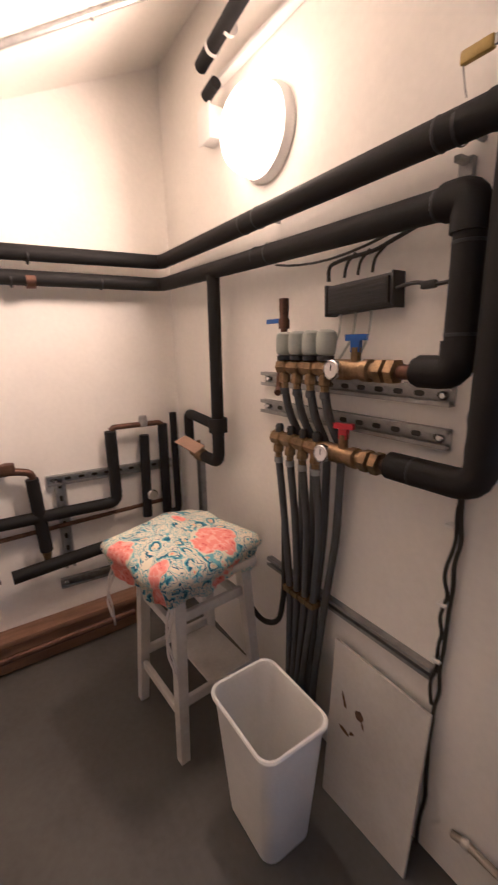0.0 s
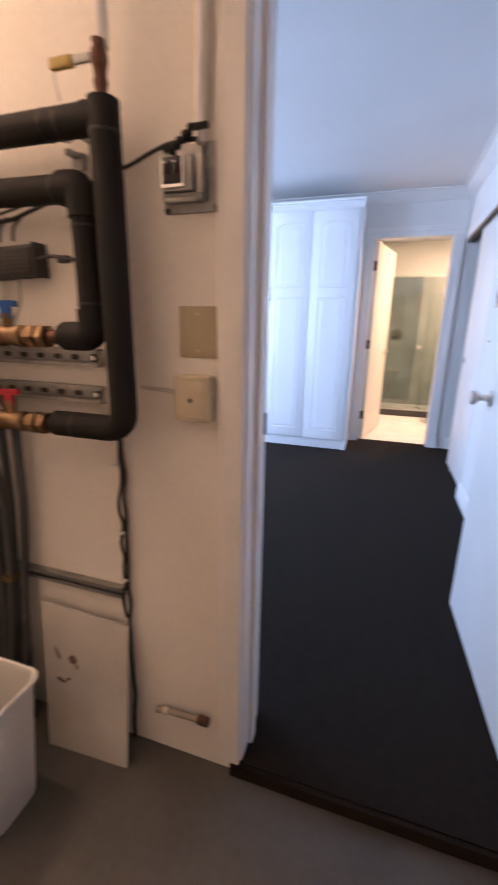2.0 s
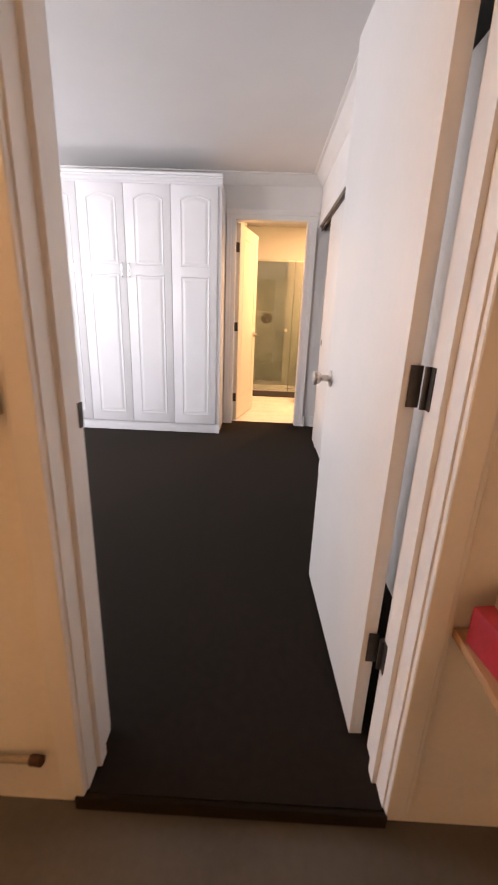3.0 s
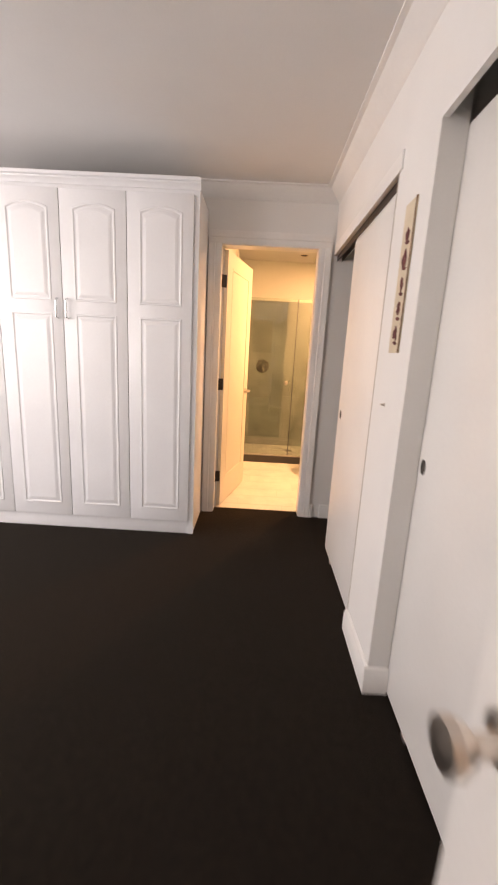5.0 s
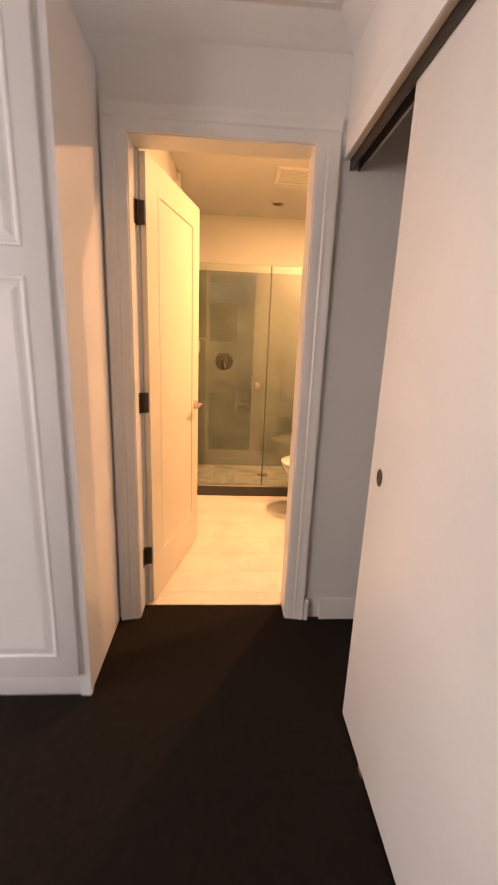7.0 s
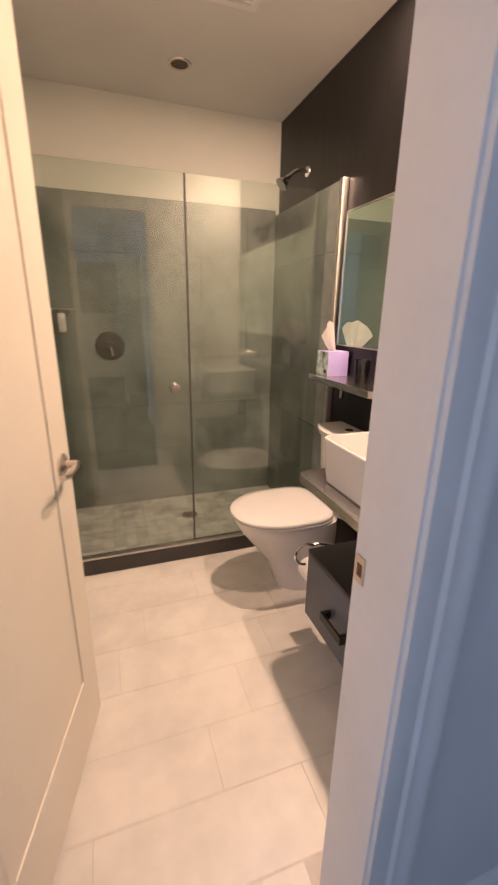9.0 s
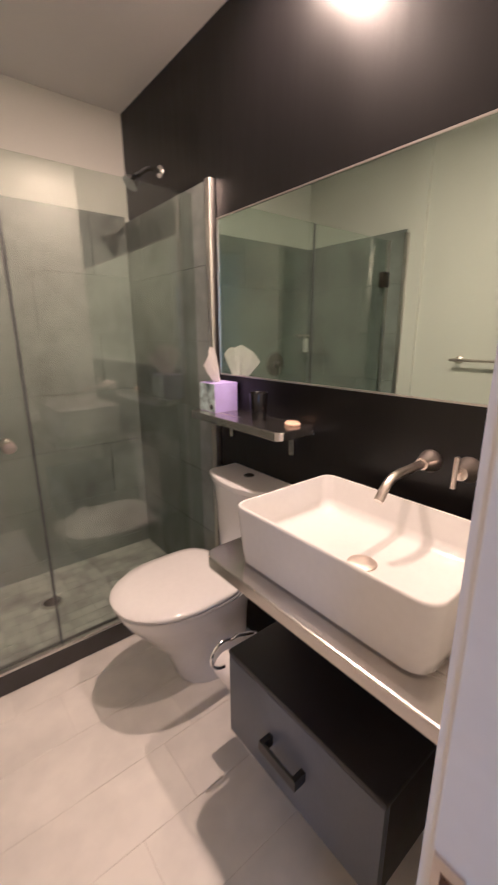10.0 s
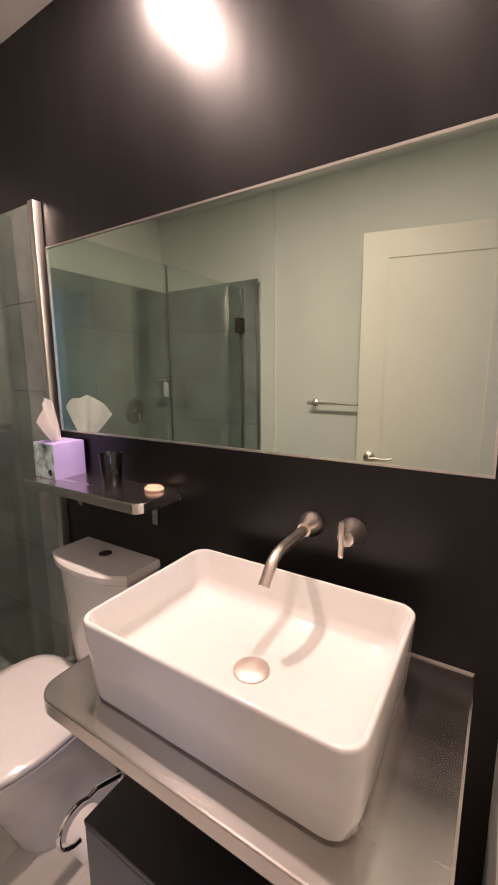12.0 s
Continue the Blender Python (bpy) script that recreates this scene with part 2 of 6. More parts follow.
BEIGE = mat("beige_plastic", (0.62, 0.55, 0.40), 0.5, vary=0.05, scale=20, fine=150, bump=0.05)
OLIVE = mat("khaki_cover_plate", (0.46, 0.40, 0.26), 0.5, vary=0.05, scale=20, fine=150, bump=0.05)
WOOD = mat("brown_wood", (0.20, 0.11, 0.06), 0.6, vary=0.25, scale=7, fine=60, bump=0.3, stretch=(6, 1, 6), stain=(0.08, 0.04, 0.02))
PINE = mat("pine_wood", (0.42, 0.25, 0.13), 0.55, vary=0.15, scale=7, fine=60, bump=0.2, stretch=(6, 1, 6))
STOOLP = mat("worn_white_paint", (0.60, 0.57, 0.52), 0.55, vary=0.1, scale=10, fine=90, bump=0.2, stain=(0.35, 0.3, 0.25))
BINP = mat("white_bin_plastic", (0.80, 0.79, 0.76), 0.45, vary=0.04, scale=6, fine=120, bump=0.05)
BOARDP = mat("white_board_face", (0.60, 0.58, 0.54), 0.55, vary=0.05, scale=6, fine=80, bump=0.05, stain=(0.38, 0.34, 0.3))
SCUFF = mat("brown_torn_paper", (0.12, 0.07, 0.045), 0.9, vary=0.4, scale=60, fine=300, bump=0.6)
CERAM = mat("white_glazed_ceramic", (0.71, 0.70, 0.685), 0.10, vary=0.01, scale=3, fine=60, bump=0.0, coat=0.4, rvary=0.03)
VANITY = mat("slate_blue_drawer_front", (0.105, 0.115, 0.14), 0.5, vary=0.08, scale=8, fine=160, bump=0.08)
VANTOP = mat("black_cabinet_top", (0.012, 0.012, 0.014), 0.45, vary=0.15, scale=10, fine=200, bump=0.1)
LILAC = mat("lilac_printed_card", (0.46, 0.39, 0.80), 0.5, vary=0.04, scale=15, fine=150, bump=0.0)
PRINT = mat("teal_and_white_printed_card", (0.42, 0.50, 0.50), 0.4, vary=0.9, scale=26, fine=90, bump=0.0, stain=(0.0, 0.13, 0.14))
TISSUE = mat("white_tissue_paper", (0.86, 0.82, 0.79), 0.95, vary=0.03, scale=30, fine=300, bump=0.2)
GLOSSBLACK = mat("black_glazed_tumbler", (0.006, 0.006, 0.007), 0.16, vary=0.1, scale=30, fine=200, bump=0.0)
SOAP = mat("cream_soap", (0.72, 0.52, 0.36), 0.5, vary=0.05, scale=30, fine=150, bump=0.1)
PAPER = mat("cream_scroll_paper", (0.66, 0.56, 0.42), 0.8, vary=0.06, scale=8, fine=150, bump=0.1)
INK = mat("dark_red_ink", (0.11, 0.03, 0.03), 0.8, vary=0.5, scale=50, fine=200, bump=0.05)
CARD = mat("tan_cardboard", (0.38, 0.25, 0.17), 0.8, vary=0.08, scale=8, fine=120, bump=0.15)
REDWOOD = mat("reddish_stained_wood", (0.24, 0.09, 0.05), 0.5, vary=0.2, scale=7, fine=60, bump=0.15, stretch=(1, 6, 6))
FABRIC_D = mat("dark_woven_fabric", (0.03, 0.025, 0.03), 0.9, vary=0.3, scale=30, fine=300, bump=0.6)
FABRIC_W = mat("white_woven_fabric", (0.6, 0.55, 0.5), 0.9, vary=0.1, scale=30, fine=300, bump=0.6)
FLOWER = flower_mat("floral_cotton_print")
GLASS = glass_mat("clear_shower_glass", (0.90, 0.94, 0.91))
PANE = glass_mat("window_glass", (0.96, 0.97, 0.97))
LAMPGLASS = glow_mat("lit_opal_glass", (1.0, 0.57, 0.265), 9.0)
BULB = glow_mat("lit_lamp_lens", (1.0, 0.57, 0.265), 30.0)
MIRROR = bpy.data.materials.new("mirror_silver")
MIRROR.use_nodes = True
MIRROR.node_tree.nodes["Principled BSDF"].inputs["Base Color"].default_value = (0.61, 0.72, 0.65, 1)
MIRROR.node_tree.nodes["Principled BSDF"].inputs["Metallic"].default_value = 1.0
MIRROR.node_tree.nodes["Principled BSDF"].inputs["Roughness"].default_value = 0.015


# ---- mesh tools ----
def box(x0, x1, y0, y1, z0, z1, bevel=0.0, bm=None, seg=2):
    bm = bm or bmesh.new()
    r = bmesh.ops.create_cube(bm, size=1.0)
    vs = r["verts"]
    for v in vs:
        v.co = Vector(((x0 + x1) / 2 + v.co.x * (x1 - x0), (y0 + y1) / 2 + v.co.y * (y1 - y0), (z0 + z1) / 2 + v.co.z * (z1 - z0)))
    if bevel:
        es = list({e for v in vs for e in v.link_edges})
        bmesh.ops.bevel(bm, geom=es, offset=bevel, segments=seg, affect="EDGES", profile=0.5)
    return bm


def turned(bm, m):
    bmesh.ops.transform(bm, matrix=m, verts=bm.verts)
    return bm


def loft(rings, bm=None, cap0=True, cap1=True):
    """Skin through rings of equal length; each ring is a list of points."""
    bm = bm or bmesh.new()
    rows = [[bm.verts.new(p) for p in ring] for ring in rings]
    k = len(rows[0])
    for a, b in zip(rows, rows[1:]):
        for i in range(k):
            bm.faces.new((a[i], a[(i + 1) % k], b[(i + 1) % k], b[i]))
    if cap0:
        bm.faces.new(list(reversed(rows[0])))
    if cap1:
        bm.faces.new(rows[-1])
    return bm


def rrect(cx, cy, z, sx, sy, r, n=5):
    pts = []
    for qx, qy, a0 in ((1, 1, 0), (-1, 1, 90), (-1, -1, 180), (1, -1, 270)):
        for i in range(n + 1):
            a = radians(a0 + 90 * i / n)
            pts.append((cx + qx * (sx / 2 - r) + r * math.cos(a), cy + qy * (sy / 2 - r) + r * math.sin(a), z))
    return pts


def lathe(profile, m=None, seg=24, bm=None, cap0=True, cap1=True):
    """Turn (radius, height) pairs round the z axis, then place by m."""
    m = m or Matrix()
    rings = [[m @ Vector((r * math.cos(2 * math.pi * i / seg), r * math.sin(2 * math.pi * i / seg), z)) for i in range(seg)] for r, z in profile]
    return loft(rings, bm, cap0, cap1)


def aim(p, d):
    """A frame at p whose z axis points along d."""
    return Matrix.Translation(p) @ Vector(d).to_track_quat("Z", "Y").to_matrix().to_4x4()


def rod(p, q, r, seg=14, bm=None, r2=None):
    p, q = Vector(p), Vector(q)
    return lathe([(r, 0), (r if r2 is None else r2, (q - p).length)], aim(p, q - p), seg, bm)


def rounded(points, r, n=5):
    """Replace the inner corners of a polyline by arcs."""
    ps = [Vector(p) for p in points]
    out = [ps[0]]
    for a, b, c in zip(ps, ps[1:], ps[2:]):
        u, v = (a - b), (c - b)
        k = min(r, u.length * 0.49, v.length * 0.49)
        s, e = b + u.normalized() * k, b + v.normalized() * k
        for i in range(n + 1):
            t = i / n
            out.append(s * (1 - t) ** 2 + b * 2 * t * (1 - t) + e * t * t)
    return out + [ps[-1]]


def tube(points, r, seg=10, bm=None, bend=0.0):
    ps = rounded(points, bend) if bend else [Vector(p) for p in points]
    rings, up = [], None
    for i, p in enumerate(ps):
        d = (ps[min(i + 1, len(ps) - 1)] - ps[max(i - 1, 0)]).normalized()
        if up is None:
            up = d.orthogonal().normalized()
        up = (up - d * up.dot(d)).normalized()
        side = d.cross(up)
        rings.append([p + up * r * math.cos(2 * math.pi * k / seg) + side * r * math.sin(2 * math.pi * k / seg) for k in range(seg)])
    return loft(rings, bm)


def sag(p, q, drop, n=8):
    p, q = Vector(p), Vector(q)
    return [p.lerp(q, i / n) - Vector((0, 0, drop * 4 * (i / n) * (1 - i / n))) for i in range(n + 1)]


ORIGIN = {}


def thing(name, loc, label="", category="", group="", kind=""):
    ob = new(name)
    ob.location = loc
    ob.empty_display_size = 0.05
    ORIGIN[ob.name] = Vector(loc)
    return tagged(ob, label, category, group, kind)


def part(name, bm, material, parent=None, label="", smooth=35):
    """Links a bmesh, given in world places, as one mesh object under a thing or a part."""
    me = bpy.data.meshes.new(name)
    bmesh.ops.recalc_face_normals(bm, faces=bm.faces)
    for f in bm.faces:
        f.smooth = bool(smooth)
    bm.to_mesh(me)
    bm.free()
    if smooth:
        me.set_sharp_from_angle(angle=radians(smooth))
    me.materials.append(material)
    ob = new(name, me)
    if parent:
        ob.parent = parent
        if parent.name in ORIGIN:
            ob.matrix_parent_inverse = Matrix.Translation(-ORIGIN[parent.name])
    if label:
        ob["label"] = label
    return ob


def single(name, bm, material, label, category, group="", kind="", smooth=35):
    return tagged(part(name, bm, material, None, "", smooth), label, category, group, kind)


def boxes(*args):
    bm = bmesh.new()
    for a in args:
        box(*a, bm=bm)
    return bm


def setting(name, bm, material, label, category, smooth=0):
    return single(name, bm, material, label, category, kind="structure", smooth=smooth)


# ---- plan ----
MF = -0.045            # mechanical room floor
MW, MB = 0.92, 1.06    # wall between mechanical room and bedroom
BW, BB = 4.585, 4.70   # wall between bedroom and bathroom
CX = 1.25              # closet wall face
XB = 1.888             # black bathroom wall
XL = 0.46              # opposite bathroom wall
YS = 6.89              # shower back wall
CZ = 2.41
WX = -1.32             # mechanical room west wall
WR = -3.2              # bedroom west wall

# ---- floors ----
setting("floor_mechanical", boxes((WX - 0.1, 1.55, -1.3, MW, MF - 0.12, MF)), CONC, "worn grey painted concrete floor of the mechanical room", "floor")
setting("floor_bedroom", boxes((WR, 2.1, MB, BW, -0.12, 0.0), (0.355, 1.095, MW - 0.005, MB, -0.12, 0.0), (0.445, 1.138, BW, BB - 0.02, -0.12, 0.0)),
        CARPET, "dark brown cut-pile carpet covering the bedroom floor", "carpet")
setting("threshold", box(0.325, 1.105, MW - 0.02, MW - 0.005, MF, -0.004, 0.003), CARPET, "dark carpeted step edge at the doorway", "threshold")

# ---- walls ----
setting("wall_mechanical_north", boxes((WX, 0.335, MW, MB, MF, 2.45), (1.115, 1.55, MW, MB, MF, 2.45), (0.335, 1.115, MW, MB, 2.05, 2.45)),
        WALL_MECH, "cream painted wall with pipes, manifold and an open doorway", "wall")
setting("wall_mechanical_west", boxes((WX - 0.1, WX, -1.3, MB, MF, 2.45)), WALL_MECH, "cream painted wall with heating pipes", "wall")
setting("wall_mechanical_east", boxes((1.45, 1.55, -1.3, MW, MF, 2.45)), WALL_MECH, "cream painted side wall beside a shelf", "wall")
setting("wall_mechanical_south", boxes((WX, 1.45, -1.3, -1.2, MF, 2.45)), WALL_MECH, "plain cream painted wall", "wall")
slope = loft([[(WX - 0.05, MW, 2.275), (WX - 0.05, MW, 2.40), (WX - 0.05, -1.3, 1.36), (WX - 0.05, -1.3, 1.235)],
              [(1.5, MW, 2.275), (1.5, MW, 2.40), (1.5, -1.3, 1.36), (1.5, -1.3, 1.235)]])
setting("ceiling_mechanical", slope, WALL_MECH, "sloping cream painted ceiling", "ceiling")
setting("wall_bedroom_south", boxes((WR, -2.9, MB, MB + 0.012, 0, CZ), (-1.7, 0.335, MB, MB + 0.012, 0, CZ), (-2.9, -1.7, MB, MB + 0.012, 0, 0.8), (-2.9, -1.7, MB, MB + 0.012, 2.2, CZ), (1.115, 2.1, MB, MB + 0.012, 0, CZ), (0.335, 1.115, MB, MB + 0.012, 2.05, CZ)),
        WALL, "white painted bedroom wall round the doorway", "wall")
setting("wall_bedroom_west", boxes((WR - 0.15, WR, MB, 1.9, 0, CZ), (WR - 0.15, WR, 3.9, BW, 0, CZ), (WR - 0.15, WR, 1.9, 3.9, 0, 0.8), (WR - 0.15, WR, 1.9, 3.9, 2.2, CZ)),
        WALL, "white painted wall with a window", "wall")
setting("wall_bedroom_north", boxes((WR, 0.425, BW, BB, 0, CZ), (1.158, 2.1, BW, BB, 0, CZ), (0.425, 1.158, BW, BB, 2.05, CZ)),
        WALL, "white painted wall round the bathroom doorway", "wall")
setting("wall_closet_pillar", box(CX, 1.33, 2.84, 3.205, 0, CZ), WALL, "white painted pillar between two sliding closets", "wall")
setting("wall_closet_header_far", box(CX, 1.27, 3.205, BW, 1.99, CZ), WALL, "white painted wall above the sliding closet doors", "wall")
setting("wall_closet_header_near", box(CX, 1.27, MB + 0.012, 2.84, 1.99, CZ), WALL, "white painted wall above the closed closet", "wall")
setting("wall_closet_end", box(CX, 1.33, MB + 0.012, 1.25, 0, 1.99), WALL, "white painted wall end behind the open door", "wall")
setting("wall_closet_back", boxes((1.98, 2.1, MB + 0.012, BW, 0, CZ), (1.365, 1.98, 2.90, 2.98, 0, CZ)), WALL, "plain white wall inside the closet", "wall")
setting("ceiling_bedroom", boxes((WR, 2.1, MB, BW, CZ, CZ + 0.1)), CEIL, "flat white plaster ceiling", "ceiling")
setting("wall_bathroom_west", boxes((XL - 0.1, XL, BB, YS + 0.1, 0, CZ)), WALL_BATH, "pale green-white painted wall with a towel bar", "wall")
setting("wall_bathroom_pilaster", box(XL, XL + 0.020, 5.975, 6.065, 0, CZ), WALL_BATH, "narrow painted wall strip beside the shower tile", "wall")
setting("wall_bathroom_north", boxes((XL, XB, YS, YS + 0.1, 0, CZ)), WALL_BATH, "pale painted wall above the shower tile", "wall")
setting("wall_bathroom_east", boxes((XB, XB + 0.1, BB, YS + 0.1, 0, CZ)), BLACKW, "glossy black wall panel behind mirror and counter", "wall")
setting("wall_bathroom_south", boxes((XL, 0.425, BB, BB + 0.008, 0, CZ), (1.158, XB, BB, BB + 0.008, 0, CZ), (0.425, 1.158, BB, BB + 0.008, 2.05, CZ)), WALL_BATH, "pale painted wall round the bathroom door", "wall")
setting("ceiling_bathroom", boxes((XL - 0.1, XB + 0.1, BB, YS + 0.1, CZ, CZ + 0.1)), CEIL, "flat white bathroom ceiling", "ceiling")


# ---- trim ----
def profile_run(profile, p, q, out, bm=None):
    """A moulding: (out, up) pairs swept from p to q, out being the way off the wall."""
    p, q, out = Vector(p), Vector(q), Vector(out)
    return loft([[a + out * o + Vector((0, 0, u)) for o, u in profile] for a in (p, q)], bm)


CROWN = [(0, -0.088), (0.005, -0.085), (0.012, -0.074), (0.040, -0.045), (0.064, -0.020), (0.072, -0.012), (0.095, -0.010), (0.095, 0), (0, 0)]
bm = profile_run(CROWN, (WR, BW, CZ), (CX, BW, CZ), (0, -1, 0))
profile_run(CROWN, (CX, MB + 0.012, CZ), (CX, BW, CZ), (-1, 0, 0), bm)
setting("crown_moulding", bm, TRIM, "white crown moulding along the ceiling edge", "moulding", smooth=30)
BASE = [(0, 0), (0.016, 0), (0.016, 0.085), (0.012, 0.092), (0.010, 0.105), (0.004, 0.112), (0, 0.112)]
bm = profile_run(BASE, (CX, 2.8405, 0), (CX, 3.215, 0), (-1, 0, 0))
profile_run(BASE, (CX - 0.016, 2.84, 0), (1.33, 2.84, 0), (0, -1, 0), bm)
profile_run(BASE, (1.31, BW, 0), (1.98, BW, 0), (0, -1, 0), bm)
setting("baseboard", bm, TRIM, "white moulded baseboard along the closet wall", "baseboard", smooth=30)
CASE = [(0, 0), (0.010, 0), (0.013, 0.012), (0.013, 0.030), (0.018, 0.036), (0.018, 0.052), (0.022, 0.058), (0.022, 0.070), (0, 0.070)]
PLAIN = [(0, 0), (0.014, 0), (0.0165, 0.003), (0.0165, 0.052), (0.012, 0.056), (0.013, 0.066), (0.009, 0.070), (0, 0.070)]


def casing(name, x0, x1, top, y, way, label, width=0.07, shape=None):
    """Door casing on the face y of a wall; way is -1 or 1."""
    bm = bmesh.new()
    k = width / 0.07
    for x, s in ((x0, -1), (x1, 1)):
        ring = [Vector((x + s * u * k, y + way * o, 0)) for o, u in (shape or CASE)]
        loft([ring, [v + Vector((s * 0, 0, top)) for v in ring]], bm)
    ring = [Vector((0, y + way * o, top + u * k)) for o, u in (shape or CASE)]
    loft([[v + Vector((x0 - width, 0, 0)) for v in ring], [v + Vector((x1 + width, 0, 0)) for v in ring]], bm)
    return setting(name, bm, TRIM, label, "trim", smooth=30)


casing("door_trim_bathroom", 0.440, 1.143, 2.035, BW, -1, "white moulded casing round the bathroom doorway", 0.085)
casing("door_trim_bathroom_inside", 0.440, 1.143, 2.035, BB + 0.008, 1, "white casing on the bathroom side", 0.06)
casing("door_trim_mechanical", 0.350, 1.100, 2.035, MW, -1, "flat white painted casing of the mechanical room doorway", 0.06, PLAIN)
casing("door_trim_bedroom", 0.350, 1.100, 2.035, MB + 0.012, 1, "white casing on the bedroom side", 0.06, PLAIN)
for jn, ja, js in (("door_jamb_left", (0.335, 0.355), (0.355, 0.367)), ("door_jamb_right", (1.095, 1.115), (1.083, 1.095))):
    setting(jn, boxes((*ja, MW, MB + 0.012, 0, 2.05), (*js, 0.975, 1.010, 0, 2.03)), TRIM, "white painted door jamb with a stop strip", "jamb")
setting("door_jamb_head", box(0.355, 1.095, MW, MB + 0.012, 2.03, 2.05), TRIM, "white painted head of the door frame", "jamb")
# narrow strip from x 0.445 is added to cover a dark hinge gap
setting("door_jamb_bathroom", boxes((0.425, 0.445, BW, BB + 0.008, 0, 2.05), (0.445, 0.4575, 4.694, 4.706, 0, 2.03), (1.138, 1.158, BW, BB + 0.008, 0, 2.05), (0.445, 1.138, BW, BB + 0.008, 2.03, 2.05)),
        TRIM, "white painted jamb of the bathroom door", "jamb")
setting("plinth_block", box(1.232, 1.252, BW - 0.026, BW - 0.001, 0, 0.11, 0.003), TRIM, "white plinth end beside the door casing", "trim")
sj = thing("strike_plate", (0.355, 1.05, 0.94), "dark strike plate on the mechanical room door jamb", "strike plate")
part("plate", boxes((0.3545, 0.3575, 1.054, 1.0735, 0.915, 0.970)), BRONZE, sj)
# solid black box, its colour standing for shade inside the hole
part("latch_hole_shade", boxes((0.3574, 0.3580, 1.058, 1.069, 0.930, 0.956)), BLACKPL, sj, "dark box standing in for the shaded latch hole")
strike = thing("strike_plate", (1.138, 4.682, 0.92), "nickel strike plate let into the bathroom door jamb", "strike plate")
part("plate", boxes((1.1350, 1.1382, 4.682, 4.706, 0.896, 0.945)), NICKEL, strike)
# brown box on the plate, likewise drawn for this hole's shade
part("latch_hole_shade", boxes((1.1342, 1.1351, 4.687, 4.699, 0.909, 0.932)), COPPER, strike, "dark box standing in for the shaded latch hole")

# ---- doors ----
def local_box(m, *a):
    return turned(box(*a), m)


def hinge(parent, p, side, face):
    """A butt hinge with two leaves and a knuckle, at p; side is the way along the wall, face the way out."""
    p, side, face = Vector(p), Vector(side), Vector(face)
    bm = rod(p - Vector((0, 0, 0.045)), p + Vector((0, 0, 0.045)), 0.006, 10)
    for s in (1, -1):
        q = p + side * 0.018 * s + face * 0.001
        d = side * 0.017 + Vector((face.x * 0.0015, face.y * 0.0015, 0)) + Vector((0, 0, 0.045))
        box(min(q.x - d.x, q.x + d.x), max(q.x - d.x, q.x + d.x), min(q.y - d.y, q.y + d.y), max(q.y - d.y, q.y + d.y), q.z - 0.045, q.z + 0.045, bm=bm)
    return part("hinge", bm, BRONZE, parent, "dark bronze butt hinge")


def lever_handle(parent, m, way, mat_):
    """A round rose with a curved lever; m puts the rose's centre on the door face, local y pointing out of it."""
    bm = lathe([(0.0, 0), (0.029, 0), (0.029, 0.006), (0.022, 0.012), (0.011, 0.016), (0.011, 0.045), (0.0, 0.047)], m @ pose(0, 0, 0, -90), 20)
    knob = part("door_handle", bm, mat_, parent, "metal lever handle with round rose")
    pts = [m @ Vector(p) for p in ((0, 0.042, 0), (way * 0.03, 0.046, 0.004), (way * 0.07, 0.044, -0.004), (way * 0.11, 0.04, 0.004))]
    part("lever", tube(pts, 0.008, 10, bend=0.02), mat_, knob)


# mechanical room door, flush slab standing open against the closet wall
md = thing("door_1", (1.07, 1.10, 0.0), "white flush door standing open on dark hinges", "door", kind="structure")
mdm = Matrix.Translation((1.046, 1.095, 0.0)) @ Matrix.Rotation(radians(92.6), 4, "Z")
part("slab", local_box(mdm, 0.0, 0.755, -0.036, 0.0, 0.014, 2.02, 0.0015), DOORW, md)
rose = lathe([(0.0, 0), (0.031, 0), (0.031, 0.005), (0.013, 0.010), (0.012, 0.035), (0.020, 0.042), (0.027, 0.055), (0.025, 0.066), (0.0, 0.070)], mdm @ pose(0.695, 0.0, 0.94, -90), 24)
part("door_knob", rose, NICKEL, md, "round nickel door knob")
part("latch_plate", local_box(mdm, 0.7545, 0.757, -0.03, -0.006, 0.91, 0.97), NICKEL, md)
for hz in (0.33, 1.03, 1.78):
    hb = rod((1.088, 1.072, hz - 0.045), (1.088, 1.072, hz + 0.045), 0.0065, 10)
    box(1.060, 1.086, 1.0905, 1.0945, hz - 0.045, hz + 0.045, bm=hb)
    box(1.0925, 1.0955, 1.048, 1.068, hz - 0.045, hz + 0.045, bm=hb)
    part("hinge", hb, BRONZE, md, "dark bronze butt hinge")

# bathroom door, one-panel, standing open into the bathroom
bd = thing("door_2", (0.48, 4.72, 0.0), "cream-white panelled bathroom door standing open", "door", kind="structure")
bdm = Matrix.Translation((0.488, 4.716, 0.0)) @ Matrix.Rotation(radians(76.4), 4, "Z")
bm = bmesh.new()
for a in ((-0.022, 0.69, 0.0, 0.028, 0.012, 2.02), (-0.022, 0.105, -0.004, 0.0, 0.012, 2.02), (0.585, 0.69, -0.004, 0.0, 0.012, 2.02), (0.105, 0.585, -0.004, 0.0, 0.012, 0.23), (0.105, 0.585, -0.004, 0.0, 1.91, 2.02),
          (-0.022, 0.105, 0.028, 0.034, 0.012, 2.02), (0.585, 0.69, 0.028, 0.034, 0.012, 2.02), (0.105, 0.585, 0.028, 0.034, 0.012, 0.23), (0.105, 0.585, 0.028, 0.034, 1.91, 2.02)):
    box(*a, bm=bm)
part("slab", turned(bm, bdm), DOORC, bd, smooth=0)
bm = bmesh.new()
